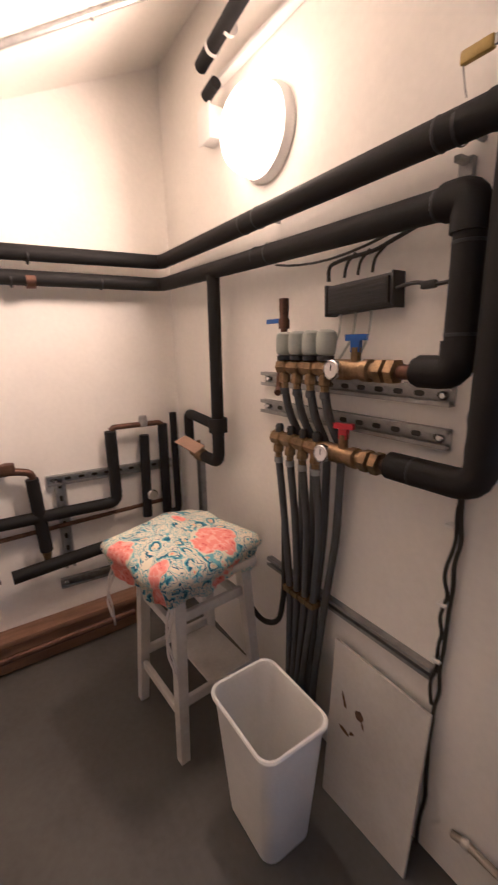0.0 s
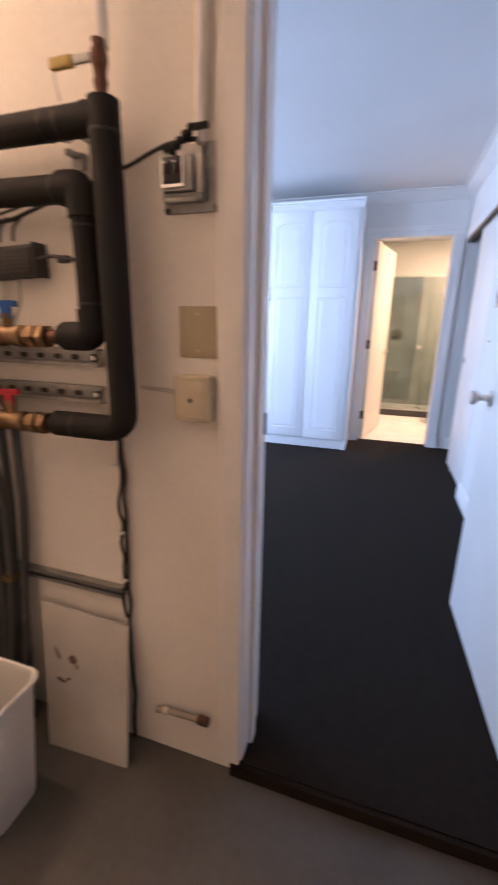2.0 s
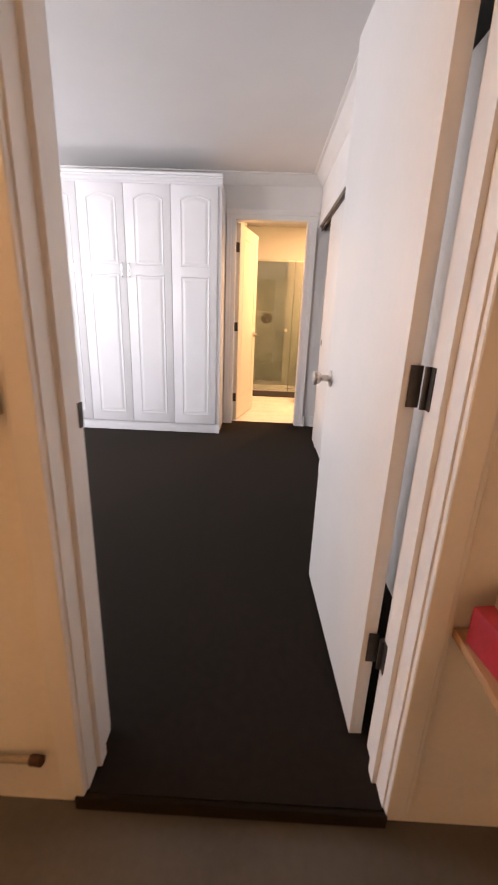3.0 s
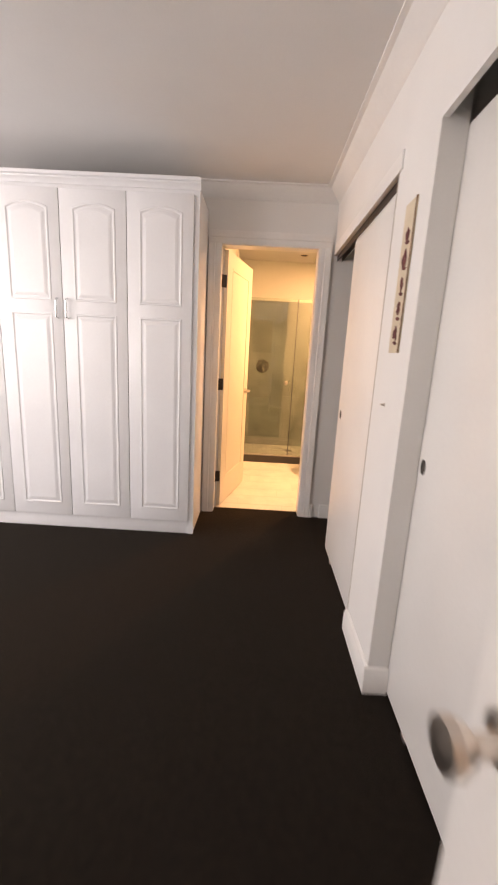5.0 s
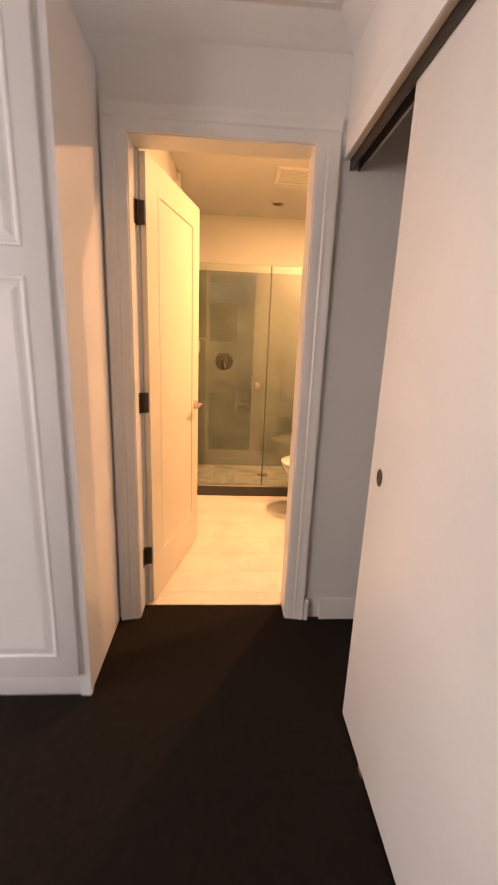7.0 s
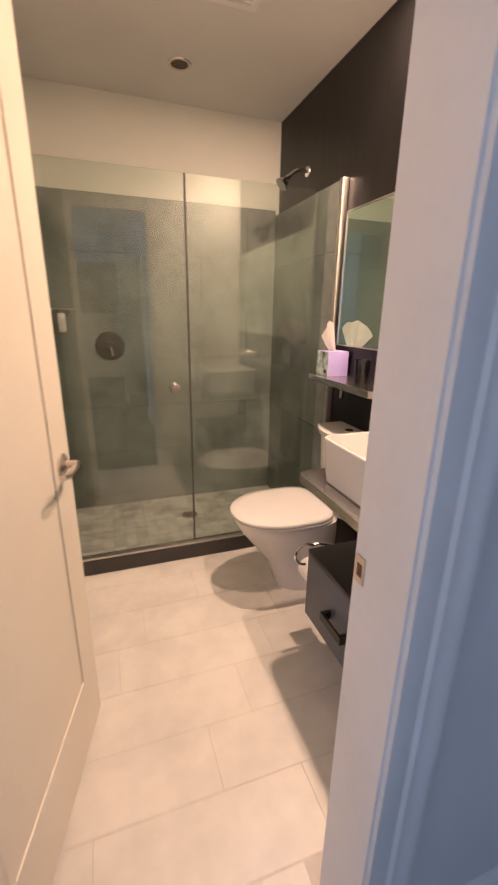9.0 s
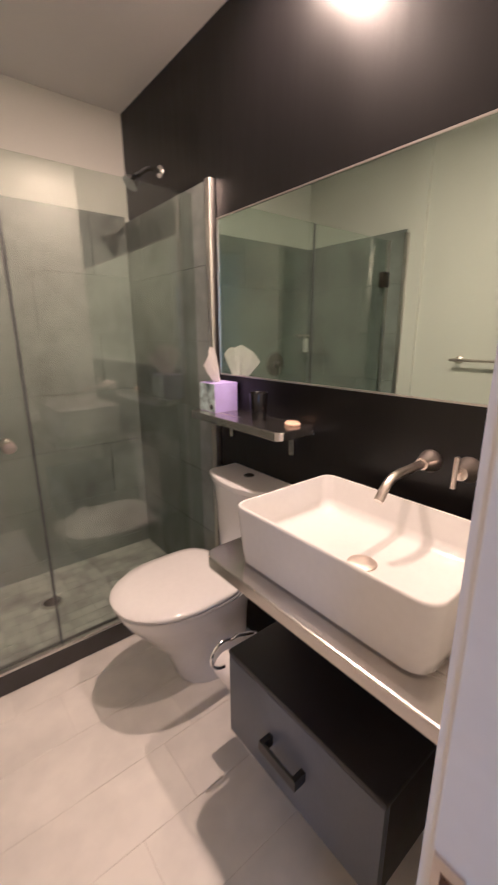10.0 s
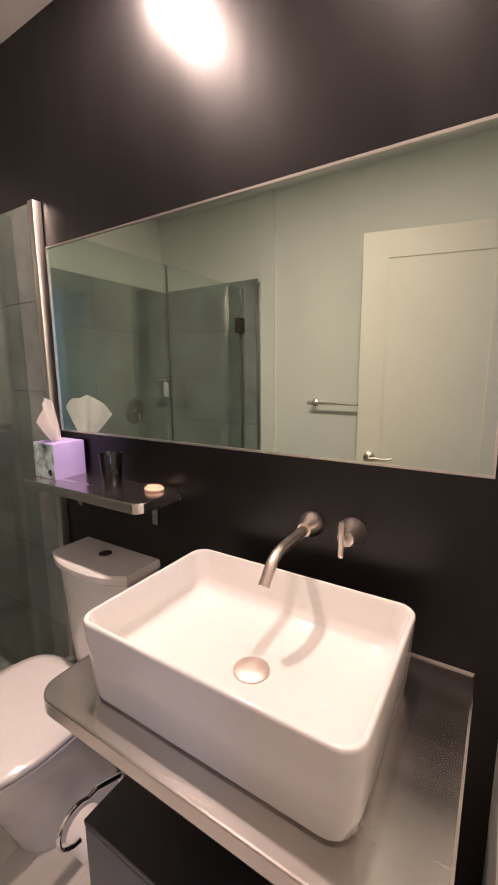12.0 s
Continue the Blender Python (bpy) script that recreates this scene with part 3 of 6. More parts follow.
for a in ((0.099, 0.117, -0.0052, 0.0, 0.224, 1.916), (0.573, 0.591, -0.0052, 0.0, 0.224, 1.916), (0.117, 0.573, -0.0052, 0.0, 0.224, 0.242), (0.117, 0.573, -0.0052, 0.0, 1.898, 1.916)):
    box(*a, bm=bm)
part("panel_moulding", turned(bm, bdm), DOORC, bd, smooth=0)
lever_handle(bd, bdm @ pose(0.625, -0.004, 0.93, 0, 0, 180), 1, NICKEL)
for hz in (0.27, 1.03, 1.80):
    hb = rod((0.4535, 4.684, hz - 0.045), (0.4535, 4.684, hz + 0.045), 0.0055, 10)
    box(0.4455, 0.4475, 4.655, 4.684, hz - 0.045, hz + 0.045, bm=hb)
    box(0.456, 0.480, 4.688, 4.691, hz - 0.045, hz + 0.045, bm=hb)
    part("hinge", hb, BRONZE, bd, "dark bronze butt hinge")

# bedroom window
win = thing("window_1", (WR, 2.9, 0.8), "white framed double window letting in daylight", "window", kind="structure")
for n_, a in (("window_frame", (1.9, 1.96, 0.8, 2.2)), ("window_frame", (3.84, 3.9, 0.8, 2.2)), ("window_frame", (1.96, 3.84, 0.8, 0.86)), ("window_frame", (1.96, 3.84, 2.14, 2.2)), ("mullion", (2.87, 2.93, 0.86, 2.14))):
    part(n_, box(WR - 0.12, WR - 0.06, *a, 0.003), TRIM, win)
for a in ((1.96, 2.87), (2.93, 3.84)):
    pane = part("pane", box(WR - 0.095, WR - 0.089, a[0], a[1], 0.86, 2.14), PANE, win, "clear glass", smooth=0)
    pane.visible_shadow = False
part("window_sill", box(WR - 0.06, WR + 0.03, 1.88, 3.92, 0.775, 0.80, 0.004), TRIM, win)

# south window out of view, put in to carry the wardrobe's front light
win = thing("added_window", (-2.3, MB, 0.8), "white framed window out of view, added to light the wardrobe front", "window", kind="structure")
for n_, a in (("window_frame", (-2.9, -2.85, 0.8, 2.2)), ("window_frame", (-1.75, -1.7, 0.8, 2.2)), ("window_frame", (-2.85, -1.75, 0.8, 0.85)), ("window_frame", (-2.85, -1.75, 2.15, 2.2))):
    part(n_, box(a[0], a[1], MB - 0.05, MB + 0.010, a[2], a[3], 0.003), TRIM, win)
pane = part("pane", box(-2.85, -1.75, MB - 0.025, MB - 0.019, 0.85, 2.15), PANE, win, "clear glass", smooth=0)
pane.visible_shadow = False

# ---- sliding closet doors ----
setting("closet_head_trim", boxes((CX - 0.006, CX, 3.17, BW - 0.03, 1.985, 2.05), (CX, 1.345, 3.205, BW, 1.992, 2.004)), TRIM, "white head board over the sliding closet doors", "trim")
setting("closet_track", boxes((1.272, 1.276, 3.21, BW - 0.002, 1.955, 1.992), (1.306, 1.309, 3.21, BW - 0.002, 1.955, 1.992)), BRONZE, "dark double sliding door track", "track")


def closet_door(x, y0, y1, top, pull_y, label):
    d = thing("closet_door", (x, (y0 + y1) / 2, 0.0), label, "sliding door", "sliding closet doors")
    part("panel", box(x, x + 0.024, y0, y1, 0.012, top, 0.0015), DOORW, d)
    part("finger_pull", lathe([(0.0, -0.001), (0.024, -0.001), (0.027, 0.0015), (0.021, 0.003), (0.018, 0.0008), (0.0, 0.0005)],
                              Matrix.Translation((x, pull_y, 0.943)) @ Matrix.Diagonal((1, 0.72, 1, 1)) @ pose(0, 0, 0, 0, -90)), BRONZE, d, "dark recessed finger pull")
    part("floor_guide", box(x - 0.004, x + 0.03, y1 - 0.22, y1 - 0.19, 0.0, 0.016, 0.002), NICKEL, d)
    return d


setting("closet_jamb_strip", box(CX + 0.003, CX + 0.015, 3.206, 3.232, 0.012, 1.984, 0.001), mat("grey_jamb_strip", (0.46, 0.42, 0.37), 0.55, vary=0.05, scale=6, fine=90, bump=0.05), "narrow grey jamb strip beside the closet door", "trim")
closet_door(1.279, 3.21, 4.04, 1.975, 3.965, "white flush sliding closet door, pushed half open")
closet_door(1.311, 3.21, 3.98, 1.975, 3.90, "white flush sliding closet door behind the front one")
closet_door(1.331, 1.95, 2.84, 1.975, 2.802, "white flush sliding closet door, closed, beside a pillar")
closet_door(1.360, 1.25, 2.05, 1.975, 1.33, "white flush sliding closet door, closed")

# ---- hanging scroll ----
sc = thing("hanging_scroll", (CX - 0.003, 3.005, 1.317), "narrow cream paper scroll painted with dark red blossoms", "scroll")
part("paper", box(CX - 0.004, CX - 0.001, 2.952, 3.062, 1.317, 1.825, 0.0005), PAPER, sc)
part("edge_strip", box(CX - 0.007, CX - 0.0045, 2.952, 2.960, 1.317, 1.825, 0.0005), WOOD, sc, "thin dark border strip")
rng = random.Random(5)
for i in range(5):
    zc = 1.385 + i * 0.085
    for k in range(7):
        a, rr = rng.uniform(0, 6.3), rng.uniform(0.0, 0.017)
        r0 = rng.uniform(0.008, 0.018)
        ring = [(CX - 0.0047 - 0.00022 * k, 3.008 + rr * math.cos(a) + r0 * rng.uniform(0.7, 1.1) * math.cos(t) * 0.8, zc + rr * math.sin(a) * 1.3 + r0 * rng.uniform(0.7, 1.2) * math.sin(t)) for t in [j * 0.5236 for j in range(12)]]
        part("petal", loft([ring, [(CX - 0.0042, y, z) for x, y, z in ring]]), INK, sc)
    part("leaf", loft([[(CX - 0.0063, 3.000 + 0.022 * u, zc - 0.034 + 0.01 * v) for u, v in ((-1, 0), (-0.3, -0.7), (0.6, -0.3), (1, 0.5), (0.2, 0.8))],
                       [(CX - 0.0042, 3.000 + 0.022 * u, zc - 0.034 + 0.01 * v) for u, v in ((-1, 0), (-0.3, -0.7), (0.6, -0.3), (1, 0.5), (0.2, 0.8))]]), INK, sc)


single("wall_hook", lathe([(0, 0), (0.007, 0), (0.006, 0.004), (0.003, 0.006), (0.003, 0.014), (0.005, 0.016), (0, 0.017)], pose(CX, 3.042, 1.121, 0, -90), 12), NICKEL, "tiny nickel wall hook on the white pillar", "hook")


# ---- wardrobe ----
def arch_outline(x0, x1, z0, z1, rise, n=12):
    pts = [(x0, z0), (x1, z0)]
    for i in range(n + 1):
        t = i / n
        x = x1 + (x0 - x1) * t
        pts.append((x, z1 - rise + rise * (1 - (2 * t - 1) ** 2)))
    return pts


def raised_panel(parent, x0, x1, z0, z1, rise, y):
    steps = ((0.0, 0.0), (0.003, 0.0035), (0.010, 0.0042), (0.017, -0.0005), (0.024, -0.0005), (0.034, 0.0025), (0.044, 0.0045))
    rings = [[(p[0], y - h if d else y + 0.001, p[1]) for p in arch_outline(x0 + d, x1 - d, z0 + d, z1 - d, rise)] for d, h in steps]
    return part("raised_panel", loft(rings, cap0=False), CAB, parent, smooth=0)


wd = thing("wardrobe", (-0.5, 4.35, 0.0), "tall white four-door wardrobe with arched raised panels", "wardrobe")
for x_ in (-1.345, 0.325):
    part("side_panel", box(x_, x_ + 0.020, 4.165, BW - 0.012, 0.0, 2.235), CAB, wd, smooth=0)
part("back_panel", box(-1.325, 0.325, 4.30, BW - 0.012, 0.10, 2.235), CAB, wd, smooth=0)
part("top_panel", box(-1.325, 0.325, 4.165, 4.30, 2.215, 2.235), CAB, wd, smooth=0)
part("face_frame", boxes((0.312, 0.350, 4.1405, 4.165, 0.0, 2.235), (-1.350, -1.324, 4.1405, 4.165, 0.0, 2.235), (-1.324, 0.312, 4.143, 4.165, 2.195, 2.235)), CAB, wd, smooth=0)
part("plinth", box(-1.324, 0.312, 4.146, 4.172, 0.0, 0.095, 0.002), CAB, wd)
WC = [(0, 0), (0.005, 0), (0.008, 0.006), (0.011, 0.014), (0.020, 0.022), (0.026, 0.028), (0.027, 0.036), (0.040, 0.041), (0.042, 0.057), (0.038, 0.060), (0, 0.060)]
bm = profile_run(WC, (-1.360, 4.140, 2.214), (0.356, 4.140, 2.214), (0, -1, 0))
part("cornice", bm, CAB, wd, smooth=30)
for i in range(4):
    a, b = -1.322 + i * 0.4105, -1.322 + (i + 1) * 0.4105 - 0.0035
    dr = part("door", box(a, b, 4.122, 4.140, 0.100, 2.190, 0.004), CAB, wd)
    raised_panel(dr, a + 0.075, b - 0.065, 1.545, 2.115, 0.030, 4.122)
    raised_panel(dr, a + 0.075, b - 0.065, 0.185, 1.470, 0.0, 4.122)
    if i in (1, 2):
        hx = b - 0.030 if i == 1 else a + 0.030
        part("handle", tube([(hx, 4.122, 1.44), (hx, 4.098, 1.444), (hx, 4.096, 1.50), (hx, 4.098, 1.556), (hx, 4.122, 1.56)], 0.0055, 8, bend=0.012), CHROME, dr, "curved chrome pull")

# ---- things beside the wardrobe ----
single("wooden_bench", boxes((-2.05, -1.40, 4.15, 4.53, 0.05, 0.30), (-2.08, -1.38, 4.13, 4.55, 0.30, 0.325), (-2.04, -2.0, 4.16, 4.2, 0, 0.05), (-1.45, -1.41, 4.16, 4.2, 0, 0.05), (-2.04, -2.0, 4.48, 4.52, 0, 0.05), (-1.45, -1.41, 4.48, 4.52, 0, 0.05)),
       REDWOOD, "low reddish stained wooden chest beside the wardrobe", "chest")
bl = thing("folded_blanket", (-1.7, 4.34, 0.325), "folded dark and white striped blanket on the chest", "blanket")
for i in range(4):
    part("fold", box(-2.0 + i * 0.008, -1.42 - i * 0.006, 4.16, 4.50, 0.325 + i * 0.04, 0.363 + i * 0.04, 0.014, seg=3), (FABRIC_D, FABRIC_D, FABRIC_W, FABRIC_D)[i], bl)
single("cardboard_box", box(-1.98, -1.44, 4.18, 4.50, 0.485, 0.98, 0.004), CARD, "closed tan cardboard box on the blanket", "box")

# ---- bathroom: shower ----
curb = setting("shower_curb", box(XL, XB, 6.185, 6.250, 0.0, 0.085, 0.004), mat("dark_stone_curb", (0.045, 0.042, 0.04), 0.4, vary=0.2, scale=10, fine=120, bump=0.1), "dark low shower curb", "curb")
single("curb_rail", box(0.48, 1.86, 6.188, 6.212, 0.085, 0.097, 0.002), SATIN, "steel channel holding the glass", "channel")
sg = thing("shower_glass", (1.5, 6.2, 0.097), "fixed clear glass shower panel", "glass panel")
part("edge_seal", box(1.1575, 1.1605, 6.1955, 6.2045, 0.097, 1.885), PEX, sg, "thin edge seal", smooth=0)
g = part("pane", box(1.161, 1.858, 6.196, 6.204, 0.097, 1.885, 0.001), GLASS, sg, smooth=0)
g.visible_shadow = False
sd = thing("shower_door", (0.8, 6.2, 0.097), "hinged clear glass shower door with round knob", "shower door")
g = part("pane", box(0.490, 1.152, 6.196, 6.204, 0.105, 1.885, 0.001), GLASS, sd, smooth=0)
g.visible_shadow = False
part("seal", box(1.152, 1.157, 6.197, 6.203, 0.105, 1.885), PEX, sd, smooth=0)
part("door_knob", lathe([(0, 0), (0.010, 0), (0.010, 0.014), (0.019, 0.018), (0.022, 0.028), (0.019, 0.036), (0, 0.038)], pose(1.080, 6.196, 0.965, 90), 20), NICKEL, sd, "round nickel knob")
part("door_knob", lathe([(0, 0), (0.010, 0), (0.010, 0.014), (0.019, 0.018), (0.022, 0.028), (0.019, 0.036), (0, 0.038)], pose(1.080, 6.204, 0.965, -90), 20), NICKEL, sd, "round nickel knob")
for hz in (0.42, 1.66):
    part("hinge", box(0.477, 0.545, 6.184, 6.216, hz - 0.045, hz + 0.045, 0.003), BRONZE, sd, "dark clamp hinge")
part("top_rail", box(0.477, 0.490, 6.19, 6.21, 0.105, 1.885), SATIN, sd, smooth=0)
for x0, x1, nm in ((XL, XL + 0.024, "a"), (XB - 0.030, XB, "b")):
    single("tile_edge_trim", box(x0 - (0.003 if nm == "b" else -0.003), x1 - (0.003 if nm == "b" else -0.003), 6.066, 6.094, 0.0, 1.912, 0.002), SATIN, "upright steel trim ending the shower tile", "trim", kind="structure")
dr = thing("shower_drain", (1.2, 6.57, 0.064), "round steel floor drain in the shower", "drain")
part("rim", lathe([(0.036, 0.0), (0.050, 0.0), (0.050, 0.005), (0.038, 0.006), (0.036, 0.003)], Matrix.Translation((1.20, 6.57, 0.065)), 28, cap0=False, cap1=False), STEEL, dr)
part("grate", lathe([(0, 0.0), (0.036, 0.0), (0.036, 0.003), (0, 0.003)], Matrix.Translation((1.20, 6.57, 0.065)), 28), BRONZE, dr, "dark slotted grate")
vl = thing("shower_valve", (0.80, 6.86, 1.12), "round dark nickel shower valve on the tile", "shower valve")
part("plate", lathe([(0, 0), (0.085, 0), (0.085, 0.004), (0.078, 0.010), (0.03, 0.014), (0, 0.014)], pose(0.805, 6.874, 1.118, 90), 32), DULLNICKEL, vl)
part("knob", lathe([(0, 0.01), (0.028, 0.01), (0.026, 0.05), (0.020, 0.055), (0, 0.055)], pose(0.805, 6.874, 1.118, 90), 20), DULLNICKEL, vl)
part("lever", tube([(0.805, 6.825, 1.118), (0.81, 6.818, 1.09), (0.815, 6.816, 1.06)], 0.006, 8, bend=0.01), NICKEL, vl)
hk = thing("hook_rail", (0.55, 6.86, 1.32), "small steel hook rail with a hanging white bottle tag", "hook rail")
part("bar", rod((0.49, 6.835, 1.325), (0.62, 6.835, 1.325), 0.006, 10), NICKEL, hk)
for x in (0.50, 0.555, 0.61):
    part("hook", tube([(x, 6.874, 1.325), (x, 6.83, 1.325), (x, 6.815, 1.305), (x, 6.81, 1.32)], 0.005, 8, bend=0.01), NICKEL, hk)
single("bath_sponge", box(0.535, 0.575, 6.795, 6.825, 1.20, 1.305, 0.010, seg=3), TISSUE, "white washcloth hanging from the hook", "cloth")
sh = thing("overhead_shower", (XB, 6.50, 2.05), "chrome shower head on a bent arm", "shower head")
part("flange", lathe([(0, 0), (0.028, 0), (0.026, 0.006), (0.012, 0.010), (0, 0.010)], pose(XB, 6.50, 2.05, 0, -90), 20), CHROME, sh)
part("arm", tube([(XB - 0.004, 6.50, 2.05), (XB - 0.06, 6.50, 2.055), (XB - 0.12, 6.50, 2.01)], 0.010, 10, bend=0.05), CHROME, sh)
part("head", lathe([(0, 0), (0.012, 0), (0.014, 0.02), (0.018, 0.026), (0.034, 0.055), (0.036, 0.064), (0.0, 0.062)], aim((XB - 0.11, 6.50, 2.018), (-0.7, 0, -0.72)), 20), CHROME, sh)

# ---- bathroom: ceiling fittings ----
fan = thing("ceiling_vent", (1.27, 5.92, CZ - 0.02), "square white exhaust fan grille", "vent")
part("frame", boxes((1.125, 1.415, 5.79, 5.815, CZ - 0.014, CZ - 0.001), (1.125, 1.415, 6.03, 6.055, CZ - 0.014, CZ - 0.001), (1.125, 1.15, 5.815, 6.03, CZ - 0.014, CZ - 0.001), (1.39, 1.415, 5.815, 6.03, CZ - 0.014, CZ - 0.001)), TRIM, fan, smooth=0)
for i in range(9):
    part("slat", box(1.15, 1.39, 5.820 + i * 0.0235, 5.834 + i * 0.0235, CZ - 0.010, CZ - 0.003), TRIM, fan, smooth=0)


def downlight(x, y, lit, label):
    d = thing("recessed_downlight", (x, y, CZ - 0.004), label, "ceiling lamp", "recessed bathroom lamps")
    part("trim_ring", lathe([(0.040, 0.0), (0.054, 0.0), (0.052, -0.006), (0.042, -0.005)], Matrix.Translation((x, y, CZ - 0.0005)), 28, cap0=False, cap1=False), NICKEL if not lit else TRIM, d)
    part("lens", lathe([(0, 0), (0.040, 0), (0.040, -0.002), (0, -0.002)], Matrix.Translation((x, y, CZ - 0.0005)), 28), BULB if lit else BRONZE, d, "glowing lens" if lit else "dark unlit baffle")


downlight(1.68, 5.64, True, "lit recessed ceiling lamp")
downlight(1.72, 5.01, True, "lit recessed ceiling lamp")
downlight(1.21, 6.51, False, "unlit recessed ceiling lamp over the shower")

# ---- bathroom: counter, sink, tap ----


def slab(cx, cy, z0, z1, sx, sy, r, e=0.003):
    return loft([rrect(cx, cy, z0, sx - 2 * e, sy - 2 * e, r), rrect(cx, cy, z0 + e, sx, sy, r), rrect(cx, cy, z1 - e, sx, sy, r), rrect(cx, cy, z1, sx - 2 * e, sy - 2 * e, r)])


def front_rounded(x0, x1, y0, y1, r, z, n=6, e=0.0):
    """A board outline whose two corners at x0 are rounded."""
    pts = [(x1, y0 + e, z), (x1, y1 - e, z)]
    for cy_, a0, sy_ in ((y1 - r, 90, 1), (y0 + r, 180, -1)):
        for i in range(n + 1):
            a = radians(a0 + 90 * i / n)
            pts.append((x0 + r + (r - e) * math.cos(a), cy_ + (r - e) * math.sin(a), z))
    return pts


ct = thing("steel_counter", (1.64, 5.114, 0.728), "brushed stainless steel counter carrying a vessel sink", "counter")
part("top", loft([front_rounded(1.400, XB - 0.001, 4.756, 5.470, 0.045, z, e=e) for z, e in ((0.735, 0.0), (0.763, 0.0), (0.766, 0.001), (0.767, 0.004))]), STEEL, ct, smooth=14)
part("underside", loft([front_rounded(1.400, XB - 0.001, 4.756, 5.470, 0.045, z, e=e) for z, e in ((0.726, 0.012), (0.7345, 0.008))]), STEEL, ct)
part("back_flange", box(XB - 0.004, XB - 0.0015, 4.758, 5.468, 0.767, 0.772), STEEL, ct, smooth=0)
sk = thing("vessel_sink", (1.63, 5.122, 0.767), "rectangular white ceramic vessel sink on the steel counter", "sink")
cx, cy = 1.627, 5.122
rings = [rrect(cx, cy, 0.767, 0.331, 0.495, 0.040), rrect(cx, cy, 0.772, 0.346, 0.509, 0.042), rrect(cx, cy, 0.80, 0.352, 0.517, 0.040), rrect(cx, cy, 0.917, 0.364, 0.530, 0.034), rrect(cx, cy, 0.922, 0.362, 0.528, 0.034),
         rrect(cx, cy, 0.924, 0.357, 0.523, 0.032), rrect(cx, cy, 0.923, 0.348, 0.513, 0.030), rrect(cx, cy, 0.917, 0.344, 0.509, 0.030), rrect(cx, cy, 0.858, 0.329, 0.495, 0.034), rrect(cx, cy, 0.838, 0.317, 0.482, 0.042), rrect(cx, cy, 0.829, 0.286, 0.451, 0.05), rrect(cx, cy, 0.826, 0.228, 0.393, 0.05), rrect(cx, cy, 0.823, 0.062, 0.083, 0.028)]
part("basin", loft(rings), CERAM, sk, smooth=50)
part("drain_cap", lathe([(0, 0), (0.034, 0), (0.034, 0.003), (0.030, 0.006), (0.012, 0.008), (0, 0.008)], Matrix.Translation((1.606, 5.106, 0.8235)), 28), PALENICKEL, sk, "round nickel drain cap")
tp = thing("wall_tap", (XB, 5.111, 1.014), "brushed nickel wall-mounted spout", "tap")
part("flange", lathe([(0, 0), (0.030, 0), (0.030, 0.006), (0.026, 0.016), (0.018, 0.042), (0.016, 0.048), (0, 0.048)], pose(XB, 5.111, 1.014, 0, -90), 28), NICKEL, tp)
part("spout", tube([(XB - 0.03, 5.111, 1.014), (1.702, 5.111, 1.010), (1.660, 5.111, 0.962)], 0.0115, 14, bend=0.045), NICKEL, tp)
tv = thing("tap_lever", (XB, 5.014, 1.015), "brushed nickel wall-mounted tap lever", "tap")
part("flange", lathe([(0, 0), (0.032, 0), (0.032, 0.006), (0.026, 0.020), (0.018, 0.050), (0, 0.052)], pose(XB, 5.014, 1.015, 0, -90), 28), NICKEL, tv)
part("lever", tube([(XB - 0.046, 5.014, 1.022), (XB - 0.066, 5.014, 1.022), (XB - 0.074, 5.014, 1.060), (XB - 0.078, 5.014, 0.985)], 0.006, 10, bend=0.004), NICKEL, tv)

# ---- bathroom: mirror ----
mr = thing("wall_mirror", (XB, 5.4, 1.172), "wide frameless mirror with thin steel edging", "mirror")
part("mirror_glass", box(XB - 0.012, XB - 0.004, 4.760, 6.040, 1.178, 1.764), MIRROR, mr, smooth=0)
for a in ((4.755, 6.045, 1.173, 1.178), (4.755, 6.045, 1.764, 1.769), (4.755, 4.760, 1.178, 1.764), (6.040, 6.045, 1.178, 1.764)):
    part("edging", box(XB - 0.016, XB - 0.001, *a), SATIN, mr, smooth=0)

# ---- bathroom: shelf and what stands on it ----
st = thing("steel_shelf", (1.815, 5.8, 1.0), "small stainless steel wall shelf above the toilet", "shelf")
part("shelf_board", loft([front_rounded(1.725, XB - 0.001, 5.518, 6.062, 0.028, z, e=e) for z, e in ((1.006, 0.002), (1.008, 0.0), (1.032, 0.0), (1.035, 0.002))]), STEEL, st, smooth=14)
for y in (5.615, 5.975):
    part("bracket", boxes((1.79, XB - 0.001, y - 0.011, y + 0.011, 0.998, 1.010), (XB - 0.012, XB - 0.001, y - 0.011, y + 0.011, 0.915, 0.998)), STEEL, st, smooth=0)
tb = thing("tissue_box", (1.82, 5.985, 1.035), "lilac and teal cube tissue box with a tissue pulled up", "tissue box")
part("carton", box(1.767, 1.877, 5.930, 6.040, 1.035, 1.150, 0.0015), LILAC, tb)
part("printed_side", boxes((1.7655, 1.767, 5.932, 6.038, 1.037, 1.148)), PRINT, tb, "teal and silver printed side", smooth=0)
part("round_mark", lathe([(0, 0), (0.011, 0), (0.011, 0.0006), (0, 0.0006)], pose(1.7655, 5.955, 1.057, 0, -90), 16), BLACKPL, tb)
bm = bmesh.new()
rng = random.Random(3)
NB = 14
rows = []
